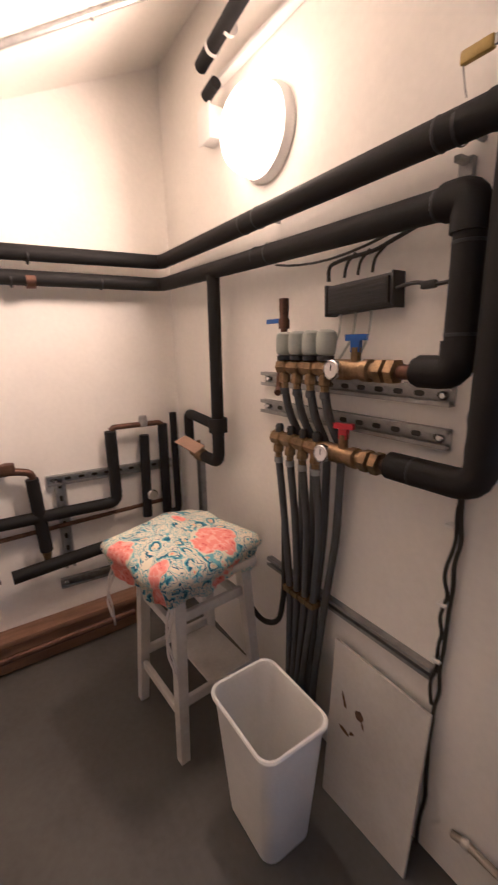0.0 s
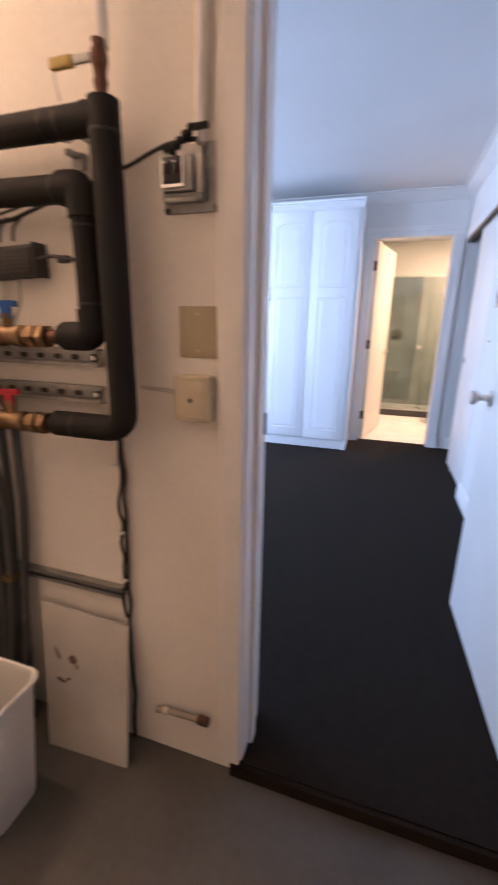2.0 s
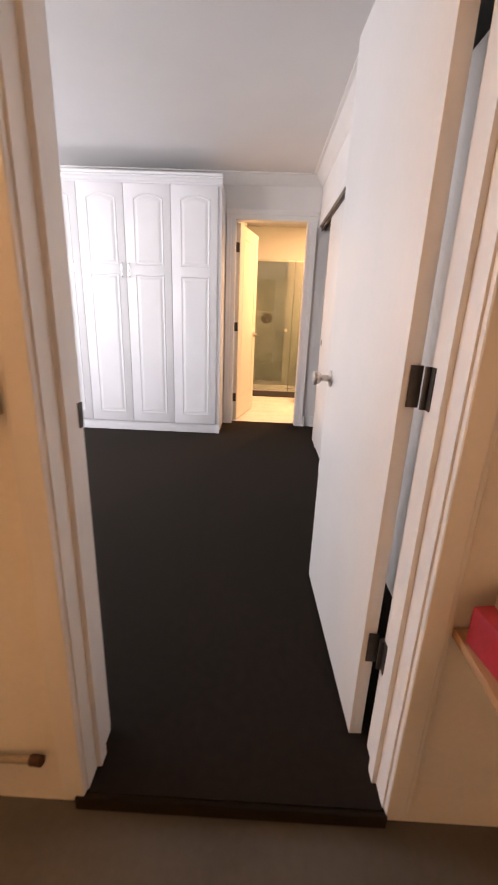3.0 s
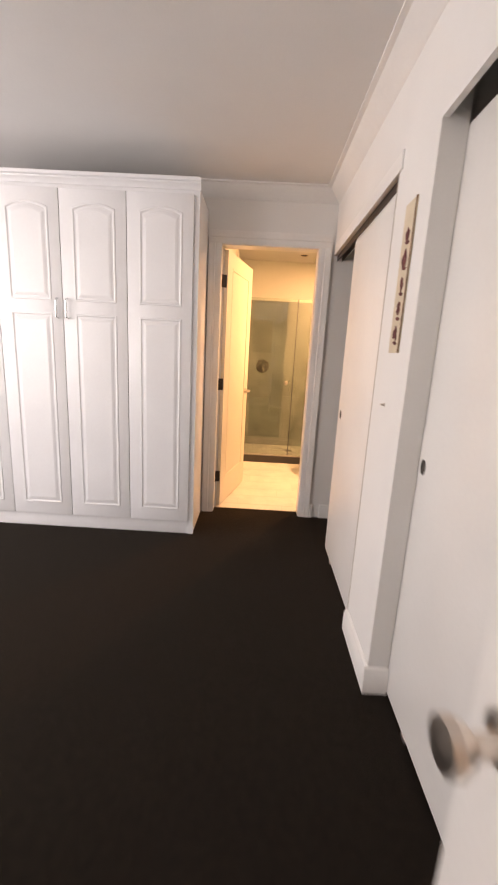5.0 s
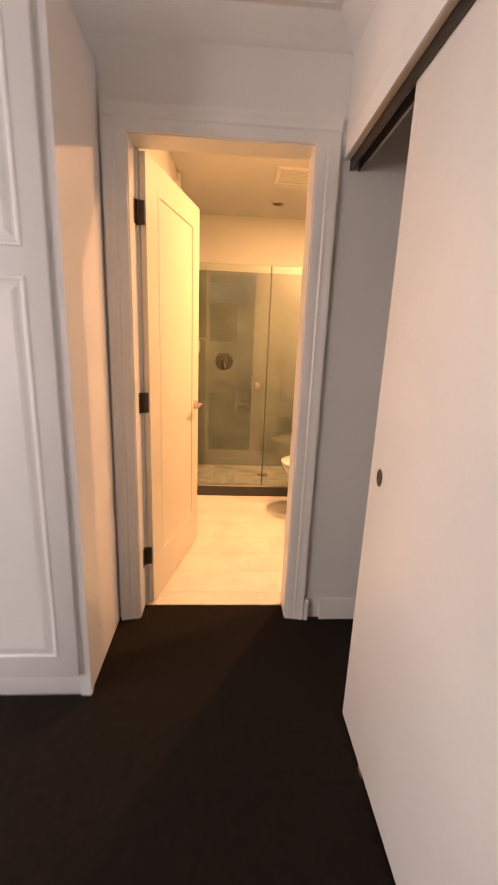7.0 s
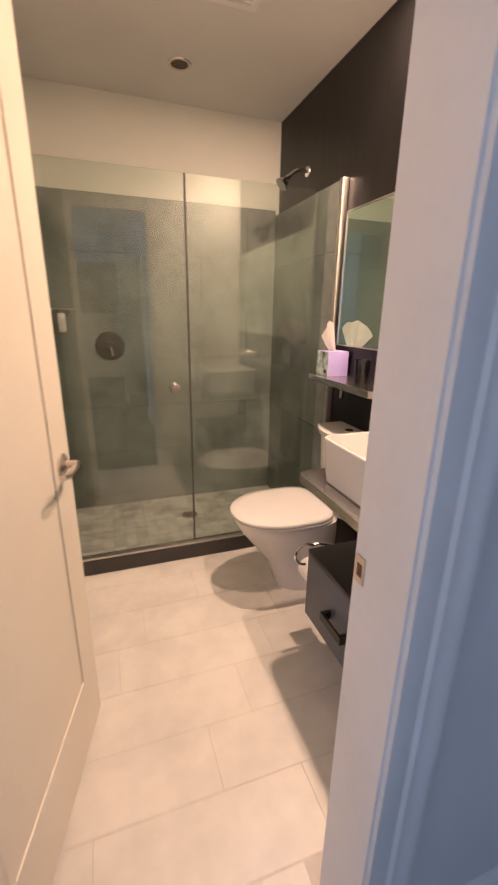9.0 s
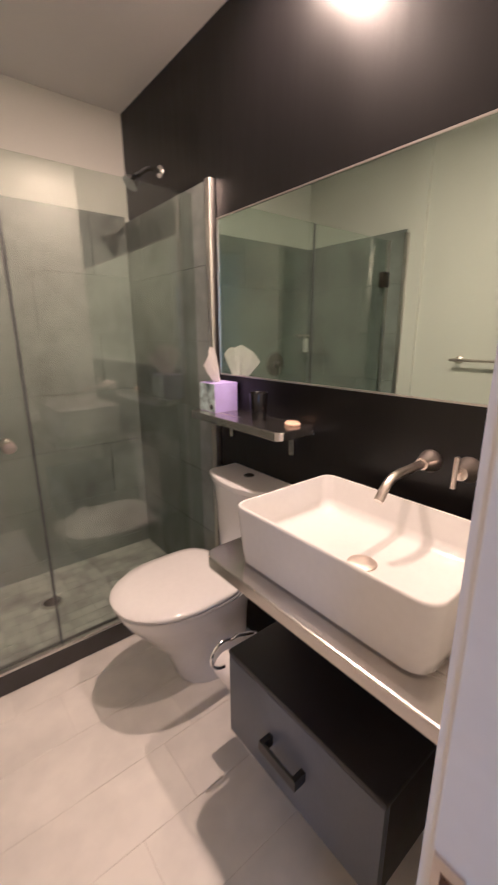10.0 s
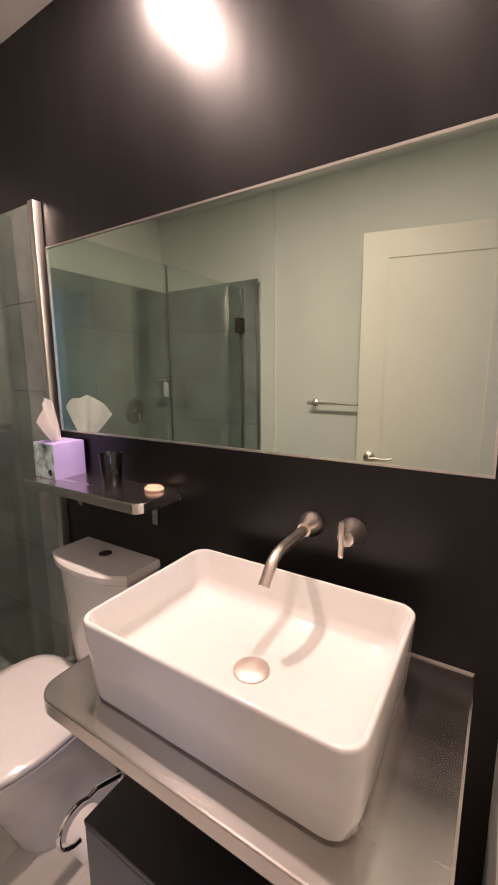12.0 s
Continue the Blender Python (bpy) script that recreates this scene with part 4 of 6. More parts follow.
for k in range(8):
    t = k / 7
    w = 0.018 + 0.058 * t ** 0.8
    row = []
    for i in range(NB):
        a = i / (NB - 1) - 0.5
        fold = 0.007 * math.sin(a * 11 + t * 1.6) * (1 - 0.35 * t) + 0.004 * math.sin(a * 23)
        u_ = 2 * a * w
        peak = 0.137 - 0.050 * max(0.0, abs(a - 0.08) - 0.22) / 0.3 + 0.006 * math.sin(a * 17 + 1)
        row.append(bm.verts.new((1.818 + 0.76 * u_ - 0.65 * fold - 0.022 * t, 5.985 + 0.65 * u_ + 0.76 * fold + 0.012 * t, 1.1502 + peak * t)))
    rows.append(row)
for ra, rb in zip(rows, rows[1:]):
    for i in range(NB - 1):
        bm.faces.new((ra[i], ra[i + 1], rb[i + 1], rb[i]))
bmesh.ops.solidify(bm, geom=bm.faces[:], thickness=0.001)
part("tissue", bm, TISSUE, tb, "white crumpled tissue", smooth=60)
single("tumbler", lathe([(0, 0), (0.024, 0), (0.027, 0.004), (0.0335, 0.098), (0.0325, 0.100), (0.031, 0.098), (0.0245, 0.008), (0, 0.007)], Matrix.Translation((1.815, 5.722, 1.035)), 28), GLOSSBLACK, "glossy black bathroom tumbler on the shelf", "tumbler")
bm = lathe([(0, 0), (0.026, 0), (0.031, 0.004), (0.030, 0.008), (0.022, 0.012), (0, 0.013)], Matrix.Translation((1.845, 5.580, 1.035)) @ Matrix.Diagonal((0.8, 1.0, 1, 1)), 24)
for i in range(16):
    a = 2 * math.pi * i / 16
    rod((1.845 + 0.019 * math.cos(a), 5.580 + 0.024 * math.sin(a), 1.043), (1.845 + 0.017 * math.cos(a), 5.580 + 0.022 * math.sin(a), 1.0495), 0.0022, 5, bm)
single("soap_bar", bm, SOAP, "scalloped cream soap on the steel shelf", "soap")

# ---- bathroom: drawer cabinet ----
vn = thing("drawer_cabinet", (1.66, 5.155, 0.18), "wall-hung slate-blue drawer cabinet with black top", "cabinet")
part("body", box(1.462, XB - 0.001, 4.905, 5.405, 0.185, 0.452, 0.002), VANTOP, vn)
part("top", box(1.440, XB - 0.001, 4.900, 5.410, 0.452, 0.468, 0.002), VANTOP, vn, "matt black top board")
vd = part("drawer", box(1.440, 1.461, 4.902, 5.408, 0.180, 0.450, 0.002), VANITY, vn)
part("handle", boxes((1.412, 1.440, 5.105, 5.119, 0.300, 0.330), (1.412, 1.440, 5.221, 5.235, 0.300, 0.330), (1.404, 1.412, 5.105, 5.235, 0.300, 0.330)), BLACKPL, vd, "black bar handle", smooth=0)
th = thing("paper_holder", (1.50, 5.44, 0.46), "chrome ring toilet paper holder on the cabinet", "paper holder")
part("post", tube([(1.56, 5.410, 0.440), (1.56, 5.44, 0.440), (1.50, 5.452, 0.455)], 0.006, 8, bend=0.01), CHROME, th)
part("ring", tube([(1.505, 5.45 , 0.455)] + [(1.452 + 0.045 * math.cos(a), 5.452, 0.415 + 0.045 * math.sin(a)) for a in [0.9 + 0.35 * i for i in range(12)]], 0.005, 8), CHROME, th)
single("paper_roll", lathe([(0.020, 0), (0.045, 0), (0.045, 0.09), (0.020, 0.09)], pose(1.50, 5.425, 0.31, -90), 28, cap0=False, cap1=False), TISSUE, "white toilet paper roll hanging on the ring", "paper roll")

# ---- bathroom: toilet ----
TY = 5.845
TT = 5.788


def oval(xf, xb, w, z, n=36, flat=0.0):
    """An egg outline whose tip is at xf and back at xb."""
    out = []
    for i in range(n):
        a = 2 * math.pi * i / n
        c, s = math.cos(a), math.sin(a)
        cx = xf + (xb - xf) * 0.52
        x = cx - (cx - xf) * c if c > 0 else cx - (xb - cx) * (abs(c) ** 0.45) * (-1)
        y = TY + (w / 2) * (abs(s) ** (0.92 if c > 0 else 0.6)) * (1 if s > 0 else -1)
        out.append((x, y, z))
    return out


to = thing("toilet", (1.58, TY, 0.0), "white one-piece toilet with closed lid", "toilet")
part("bowl", loft([oval(1.500, 1.80, 0.23, 0.0), oval(1.490, 1.80, 0.235, 0.02), oval(1.475, 1.80, 0.22, 0.08), oval(1.44, 1.80, 0.225, 0.16), oval(1.37, 1.79, 0.28, 0.25), oval(1.310, 1.78, 0.345, 0.33), oval(1.285, 1.77, 0.372, 0.375), oval(1.283, 1.77, 0.375, 0.392), oval(1.30, 1.76, 0.35, 0.398)]), CERAM, to, smooth=60)
part("seat", loft([oval(1.288, 1.745, 0.375, 0.399), oval(1.272, 1.745, 0.392, 0.402), oval(1.270, 1.745, 0.394, 0.409), oval(1.278, 1.745, 0.386, 0.4125)]), CERAM, to, smooth=60)
part("lid", loft([oval(1.290, 1.738, 0.366, 0.4165), oval(1.268, 1.740, 0.396, 0.4185), oval(1.266, 1.740, 0.398, 0.428), oval(1.275, 1.736, 0.386, 0.434), oval(1.32, 1.72, 0.32, 0.4385), oval(1.42, 1.66, 0.16, 0.4405)]), CERAM, to, smooth=60)


def dshape(x0, x1, w, z, n=9):
    """A tank outline with a bowed front."""
    pts = [(x1, TT - w / 2, z), (x1, TT + w / 2, z)]
    for i in range(n + 1):
        t = i / n
        yy = TT + w / 2 - w * t
        pts.append((x0 + 0.045 * (abs(2 * t - 1) ** 2.4), yy, z))
    return pts


part("tank", loft([dshape(1.735, XB - 0.004, 0.285, 0.40), dshape(1.728, XB - 0.004, 0.30, 0.52), dshape(1.722, XB - 0.004, 0.325, 0.70), dshape(1.720, XB - 0.004, 0.335, 0.768)]), CERAM, to, smooth=40)
tl = part("tank_lid", loft([dshape(1.712, XB - 0.003, 0.346, 0.769), dshape(1.708, XB - 0.003, 0.353, 0.774), dshape(1.708, XB - 0.003, 0.353, 0.792), dshape(1.714, XB - 0.003, 0.343, 0.799)]), CERAM, to, smooth=40)
part("flush_button", lathe([(0, 0), (0.021, 0), (0.021, 0.004), (0.017, 0.006), (0, 0.006)], Matrix.Translation((1.822, TT, 0.799)), 24), CHROME, tl, "chrome flush button")
for y in (TY - 0.075, TY + 0.075):
    part("seat_hinge", box(1.735, 1.765, y - 0.014, y + 0.014, 0.398, 0.425, 0.004), CERAM, to)
wbar = thing("towel_bar", (XL, 5.55, 1.19), "dark nickel towel bar on the pale wall", "towel bar")
part("bar", rod((XL + 0.055, 5.30, 1.19), (XL + 0.055, 5.73, 1.19), 0.008, 12), NICKEL, wbar)
for y in (5.32, 5.70):
    part("post", lathe([(0, 0), (0.022, 0), (0.020, 0.008), (0.010, 0.014), (0.010, 0.06), (0, 0.062)], pose(XL, y, 1.19, 0, 90), 18), NICKEL, wbar)

# ---- mechanical room: wall lamp ----
lm = thing("wall_lamp", (-0.60, MW, 1.768), "lit round opal glass wall lamp on a white base", "wall lamp")
part("base_plate", lathe([(0, 0), (0.116, 0), (0.118, 0.012), (0.110, 0.030), (0, 0.030)], pose(-0.60, MW, 1.768, 90), 40), TRIM, lm, "round white base")
part("shade", lathe([(0.102, 0.030), (0.106, 0.045), (0.104, 0.070), (0.094, 0.095), (0.072, 0.112), (0.040, 0.120), (0.0, 0.122)], pose(-0.60, MW, 1.768, 90), 40, cap0=False, cap1=False), LAMPGLASS, lm, "glowing opal glass dome")
jb = thing("junction_box", (-0.86, MW, 1.87), "small white wall junction box beside the lamp", "junction box")
part("case", box(-0.90, -0.83, MW - 0.05, MW, 1.84, 1.93, 0.004), TRIM, jb)
part("cover", box(-0.905, -0.825, MW - 0.056, MW - 0.05, 1.835, 1.935, 0.002), TRIM, jb)


# ---- mechanical room: insulated heating pipes ----
def foam(parent, pts, r, rings=(), bend=0.06):
    """A length of foam-covered pipe, with the seams between its sleeves at the given places."""
    p = part("sleeve", tube(pts, r, 16, bend=bend), FOAM, parent)
    for q, d in rings:
        part("seam_band", lathe([(r - 0.001, -0.004), (r + 0.0009, -0.002), (r + 0.0009, 0.002), (r - 0.001, 0.004)], aim(q, d), 16, cap0=False, cap1=False), RUBBER, p)
    return p


def clamp(parent, p, way, r, reach):
    """A steel pipe clip: a ring round the pipe and a stem to the wall."""
    p = Vector(p)
    bm = lathe([(r + 0.0005, -0.003), (r + 0.0012, -0.003), (r + 0.0012, 0.003), (r + 0.0005, 0.003)], aim(p, way[0]), 16, cap0=False, cap1=False)
    part("clip", bm, RUBBER, parent, "black pipe clip")
    part("clip_stem", rod(p + Vector(way[1]) * r, p + Vector(way[1]) * reach, 0.006, 8), ZINC, parent)


PY = 0.848
up = thing("heating_pipe", (-0.6, PY, 1.535), "black foam-insulated heating pipe along two walls", "pipe", "insulated heating pipes")
foam(up, [(WX + 0.08, -0.9, 1.50), (WX + 0.08, PY, 1.542), (0.06, PY, 1.537)], 0.027, [((-0.030, PY, 1.537), (1, 0, 0)), ((-0.62, PY, 1.539), (1, 0, 0)), ((WX + 0.08, 0.36, 1.52), (0, 1, 0)), ((WX + 0.105, PY, 1.542), (1, 0, 0))], 0.03)
foam(up, [(0.097, PY, 1.562), (0.097, PY, 0.953), (-0.088, PY, 0.953)], 0.029, [((0.097, PY, 1.51), (0, 0, 1)), ((-0.03, PY, 0.953), (1, 0, 0))], 0.045)
foam(up, [(0.055, PY, 1.537), (0.085, PY, 1.537)], 0.0285, bend=0)
clamp(up, (-0.03 + 0.035, PY, 1.535), ((1, 0, 0), (0, 1, 0)), 0.027, 0.072)
clamp(up, (-0.55, PY, 1.539), ((1, 0, 0), (0, 1, 0)), 0.027, 0.072)
lo = thing("heating_pipe", (-0.6, PY, 1.44), "black foam-insulated heating pipe with a bent drop to the manifold", "pipe", "insulated heating pipes")
foam(lo, [(WX + 0.08, -0.9, 1.43), (WX + 0.08, PY, 1.456), (0.036, PY, 1.428), (0.036, PY, 1.150), (-0.045, PY, 1.150)], 0.026,
     [((-0.022, PY, 1.429), (1, 0, 0)), ((-0.56, PY, 1.443), (1, 0, 0)), ((0.036, PY, 1.36), (0, 0, 1)), ((0.036, PY, 1.215), (0, 0, 1)), ((WX + 0.08, 0.60, 1.449), (0, 1, 0))], 0.045)
part("elbow_wrap", tube([(-0.010, PY, 1.429), (0.036, PY, 1.429), (0.036, PY, 1.375)], 0.0315, 16, bend=0.035), FOAM, lo, "bulging foam elbow")
part("elbow_wrap", tube([(0.036, PY, 1.205), (0.036, PY, 1.150), (-0.035, PY, 1.150)], 0.0305, 16, bend=0.03), FOAM, lo, "bulging foam elbow")
part("bare_joint", rod((WX + 0.08, 0.345, 1.4415), (WX + 0.08, 0.375, 1.4425), 0.028, 14), COPPER, lo, "bare copper joint")
clamp(lo, (-0.50, PY, 1.441), ((1, 0, 0), (0, 1, 0)), 0.026, 0.072)
clamp(lo, (WX + 0.08, 0.30, 1.441), ((0, 1, 0), (-1, 0, 0)), 0.026, 0.08)
single("pipe_bracket", boxes((-0.028, -0.004, MW - 0.014, MW, 1.482, 1.512), (-0.022, -0.010, MW - 0.040, MW - 0.014, 1.500, 1.510)), ZINC, "zinc wall bracket under the upper pipe", "bracket", smooth=0)
dp = thing("heating_pipe", (-0.81, PY, 1.0), "black insulated branch pipe dropping from the lower main", "pipe", "insulated heating pipes")
foam(dp, [(-0.812, PY, 1.435), (-0.820, PY, 0.79), (-0.93, PY, 0.79)], 0.022, bend=0.04)
foam(dp, [(-0.80, PY, 0.925), (-1.06, PY, 0.945), (-1.06, PY, 0.80)], 0.019, bend=0.03)
part("collar", rod((-0.818, PY, 0.905), (-0.818, PY, 0.955), 0.034, 14), FOAM, dp, "foam collar")
valve_tray = thing("mixing_valve", (-0.98, 0.83, 0.80), "brass mixing valve with brown cardboard tag", "valve")
part("body", lathe([(0, 0), (0.022, 0), (0.026, 0.02), (0.026, 0.05), (0.018, 0.06), (0.018, 0.10), (0, 0.10)], pose(-0.93, PY, 0.79, 0, -90), 18), BRASS, valve_tray)
part("tag", turned(box(-0.05, 0.05, -0.03, 0.03, -0.002, 0.002), pose(-0.96, 0.80, 0.84, 15, 20, 25)), CARD, valve_tray, "brown cardboard tag")
part("stem", rod((-0.98, PY, 0.79), (-0.98, PY, 0.845), 0.008, 10), BRASS, valve_tray)

# west wall pipe group
WXP = WX + 0.055
wg = thing("pump_pipe_group", (WX + 0.05, 0.55, 0.5), "black insulated pipe loop with copper bridge and gauge", "pipework")
foam(wg, [(WXP, -0.9, 0.585), (WXP, 0.585, 0.560), (WXP, 0.585, 0.870)], 0.024, bend=0.035)
foam(wg, [(WXP, 0.715, 0.46), (WXP, 0.728, 0.835)], 0.021, bend=0)
foam(wg, [(WXP, 0.81, 0.42), (WXP, 0.815, 0.875)], 0.021, bend=0)
foam(wg, [(WXP, 0.80, 0.45), (WXP, 0.868, 0.45), (WXP, 0.868, 0.92)], 0.016, bend=0.02)
part("copper_bridge", tube([(WXP, 0.585, 0.872), (WXP, 0.60, 0.885), (WXP, 0.80, 0.882), (WXP, 0.815, 0.868)], 0.012, 12, bend=0.01), COPPER, wg, "bare copper bridge pipe")
part("tee", lathe([(0, 0), (0.018, 0), (0.020, 0.02), (0.016, 0.045), (0, 0.045)], aim((WXP, 0.728, 0.875), (0, 0, 1)), 14), ZINC, wg, "zinc tee fitting")
part("gauge", lathe([(0, 0), (0.022, 0), (0.024, 0.008), (0.020, 0.014), (0, 0.014)], pose(WXP + 0.022, 0.735, 0.565, 0, 90), 22), CHROME, wg, "round dial gauge")
pm = thing("drain_valve", (WX + 0.05, 0.24, 0.75), "copper elbow and valve on an insulated riser", "valve")
part("elbow", tube([(WXP, -0.3, 0.755), (WXP, 0.22, 0.765), (WXP, 0.275, 0.75), (WXP, 0.28, 0.715)], 0.014, 12, bend=0.02), COPPER, pm)
part("valve_body", lathe([(0, 0), (0.024, 0), (0.028, 0.015), (0.024, 0.035), (0, 0.04)], pose(WXP, 0.20, 0.762), 16), COPPER, pm)
foam(pm, [(WXP, 0.275, 0.725), (WXP, 0.29, 0.42)], 0.024, bend=0)
part("nozzle", lathe([(0, 0), (0.02, 0), (0.012, 0.04), (0, 0.04)], aim((WXP, 0.29, 0.42), (0, 0, -1)), 14), BRASS, pm)
lowp = thing("heating_pipe", (WX + 0.05, 0.3, 0.365), "black insulated pipe with split foam ends near the floor", "pipe", "insulated heating pipes")
foam(lowp, [(WXP + 0.02, 0.16, 0.352), (WXP + 0.02, 0.56, 0.382)], 0.026, bend=0)
part("bare_end", rod((WXP, -0.6, 0.30), (WXP + 0.02, 0.12, 0.350), 0.009, 10), COPPER, lowp, "bare copper end")
thin = thing("copper_pipe", (WX + 0.05, 0.3, 0.49), "thin brown copper pipe along the wall", "pipe")
part("pipe", tube([(WXP - 0.02, -0.9, 0.475), (WXP - 0.02, 0.84, 0.512)], 0.009, 10), COPPER, thin)


def strut(name, p, q, normal, label, holes=True, w=0.041, d=0.021, cat="strut"):
    """A slotted steel channel from p to q, its back on a wall; normal points off the wall."""
    p, q, nn = Vector(p), Vector(q), Vector(normal)
    u = (q - p).normalized()
    v = nn.cross(u)
    L = (q - p).length
    m = Matrix((u, v, nn)).transposed().to_4x4()
    m.translation = p
    s = thing(name, p, label, cat, "slotted steel channels")
    bm = boxes((0, L, -w / 2, w / 2, 0.0, 0.003), (0, L, -w / 2, -w / 2 + 0.003, 0.003, d), (0, L, w / 2 - 0.003, w / 2, 0.003, d), (0, L, -w / 2 + 0.003, -w / 2 + 0.010, d - 0.003, d), (0, L, w / 2 - 0.010, w / 2 - 0.003, d - 0.003, d))
    part("channel", turned(bm, m), ZINC, s, smooth=0)
    if holes:
        k = int(L / 0.05)
        for i in range(k):
            x = (i + 0.5) * L / k
            # thin black plates on the channel back, coloured as shade in open slots
            part("slot_shade", turned(loft([[(x + a, b, z) for a, b, _ in rrect(0, 0, 0, 0.024, 0.012, 0.0055, 3)] for z in (0.0028, 0.0036)]), m), BLACKPL, s)
    for x in (0.022, L - 0.022):
        part("bolt", turned(lathe([(0, 0.003), (0.010, 0.003), (0.010, 0.009), (0.006, 0.012), (0, 0.012)], Matrix.Translation((x, 0, 0)), 6), m), CHROME, s)
    return s


strut("steel_channel", (-0.622, MW, 1.103), (0.0, MW, 1.100), (0, -1, 0), "slotted zinc channel behind the upper manifold")
strut("steel_channel", (-0.625, MW, 1.017), (0.0, MW, 1.014), (0, -1, 0), "slotted zinc channel behind the lower manifold")
strut("steel_channel", (WX, 0.33, 0.690), (WX, 0.86, 0.678), (1, 0, 0), "slotted zinc channel carrying wall pipes")
strut("steel_channel", (WX, 0.33, 0.232), (WX, 0.62, 0.222), (1, 0, 0), "short slotted zinc channel near the floor", False)
strut("steel_channel", (WX, 0.375, 0.69), (WX, 0.375, 0.30), (1, 0, 0), "upright zinc channel on the wall", True)
strut("steel_channel", (-1.09, MW, 0.30), (-1.09, MW, 0.80), (0, -1, 0), "upright zinc channel in the corner", True)
strut("steel_channel", (-0.60, MW, 0.476), (0.012, MW, 0.476), (0, -1, 0), "dark steel rail holding the tubes", False, w=0.030)
wb = thing("wooden_skirting_box", (WX + 0.05, 0.2, MF), "dark brown wooden skirting box along the wall", "wooden box")
part("front_board", box(WX + 0.001, WX + 0.075, -0.9, 0.66, MF, 0.075, 0.003), WOOD, wb)
part("top_rail", box(WX + 0.001, WX + 0.09, -0.9, 0.66, 0.075, 0.100, 0.004), WOOD, wb)
part("side_pipe", tube([(WX + 0.10, -0.9, 0.02), (WX + 0.10, 0.60, 0.035)], 0.014, 10), COPPER, wb, "copper pipe clipped to the board")


# ---- mechanical room: manifolds ----
def dial(parent, p, d):
    g = part("gauge", lathe([(0, 0), (0.019, 0), (0.0215, 0.004), (0.0215, 0.016), (0.019, 0.018), (0.0175, 0.015), (0, 0.0148)], aim(p, d), 24), CHROME, parent, "round temperature gauge")
    part("dial_face", lathe([(0, 0.0152), (0.0172, 0.0152), (0.0172, 0.0158), (0, 0.0158)], aim(p, d), 24), TISSUE, g, "white dial face")
    m = aim(p, d)
    part("needle", turned(box(-0.001, 0.001, -0.002, 0.012, 0.016, 0.0166), m), BLACKPL, g)


def manifold(z, x0, name, label, caps, tap_mat, xr):
    s = thing(name, ((x0 + xr) / 2, 0.83, z), label, "manifold", "heating manifolds")
    y = 0.835
    for i in range(4):
        cx = x0 + 0.025 + i * 0.050
        part("segment", lathe([(0.014, 0), (0.021, 0.003), (0.021, 0.036), (0.017, 0.040), (0.017, 0.050)], aim((cx - 0.024, y, z), (1, 0, 0)), 8), BRASS, s)
        part("outlet_nut", lathe([(0, 0), (0.013, 0), (0.015, 0.012), (0.015, 0.024), (0.010, 0.028), (0.010, 0.044), (0, 0.044)], aim((cx, y - 0.004, z - 0.014), (0, 0, -1)), 6), BRASS, s)
        part("tube_collar", lathe([(0.0095, 0), (0.0125, 0.002), (0.0125, 0.016), (0.0095, 0.018)], aim((cx, y - 0.004, z - 0.054), (0, 0, -1)), 12), PEX if caps else ZINC, s)
        if caps:
            c = part("actuator_cap", lathe([(0.016, 0), (0.021, 0.004), (0.023, 0.012), (0.024, 0.040), (0.022, 0.052), (0.014, 0.058), (0, 0.059)], aim((cx, y - 0.004, z + 0.030), (0, 0.05, 1)), 20), GREYPL, s, "grey-green plastic actuator cap")
            part("cap_base", lathe([(0.012, 0), (0.020, 0.002), (0.020, 0.012), (0.012, 0.014)], aim((cx, y - 0.004, z + 0.017), (0, 0, 1)), 16), BLACKPL, c)
        else:
            part("adjuster", lathe([(0, 0), (0.012, 0), (0.012, 0.016), (0.008, 0.022), (0, 0.022)], aim((cx, y, z + 0.018), (0, 0, 1)), 10), BLACKPL, s, "black adjuster knob")
    xe = x0 + 0.200
    part("end_body", lathe([(0.018, 0), (0.023, 0.004), (0.023, 0.05), (0.020, 0.055), (0.020, 0.085), (0.024, 0.088), (0.024, 0.105), (0.017, 0.108), (0.017, 0.120)], aim((xe, y, z), (1, 0, 0)), 14), BRASS, s)
    for k in range(2):
        part("union_nut", lathe([(0.017, 0), (0.026, 0.002), (0.026, 0.020), (0.017, 0.022)], aim((xe + 0.118 + k * 0.028, y + 0.004, z), (1, 0, 0)), 6), BRASS, s, "hexagonal brass nut")
    part("tail_pipe", rod((xe + 0.10, y + 0.004, z), (xr + 0.04, PY, z), 0.015, 14), COPPER, s)
    t = part("tap_stem", lathe([(0, 0), (0.011, 0), (0.011, 0.03), (0, 0.03)], aim((xe + 0.062, y, z + 0.018), (0, 0, 1)), 10), BRASS, s)
    part("tap_handle", turned(boxes((-0.024, 0.024, -0.006, 0.006, 0.0, 0.013), (-0.010, 0.010, -0.008, 0.008, -0.024, 0.0)), Matrix.Translation((xe + 0.062, y, z + 0.062)) @ Matrix.Rotation(radians(18), 4, "Z")), tap_mat, t, "plastic butterfly tap handle")
    dial(s, (xe + 0.022, y - 0.020, z), (0.1, -1, 0.05))
    return s


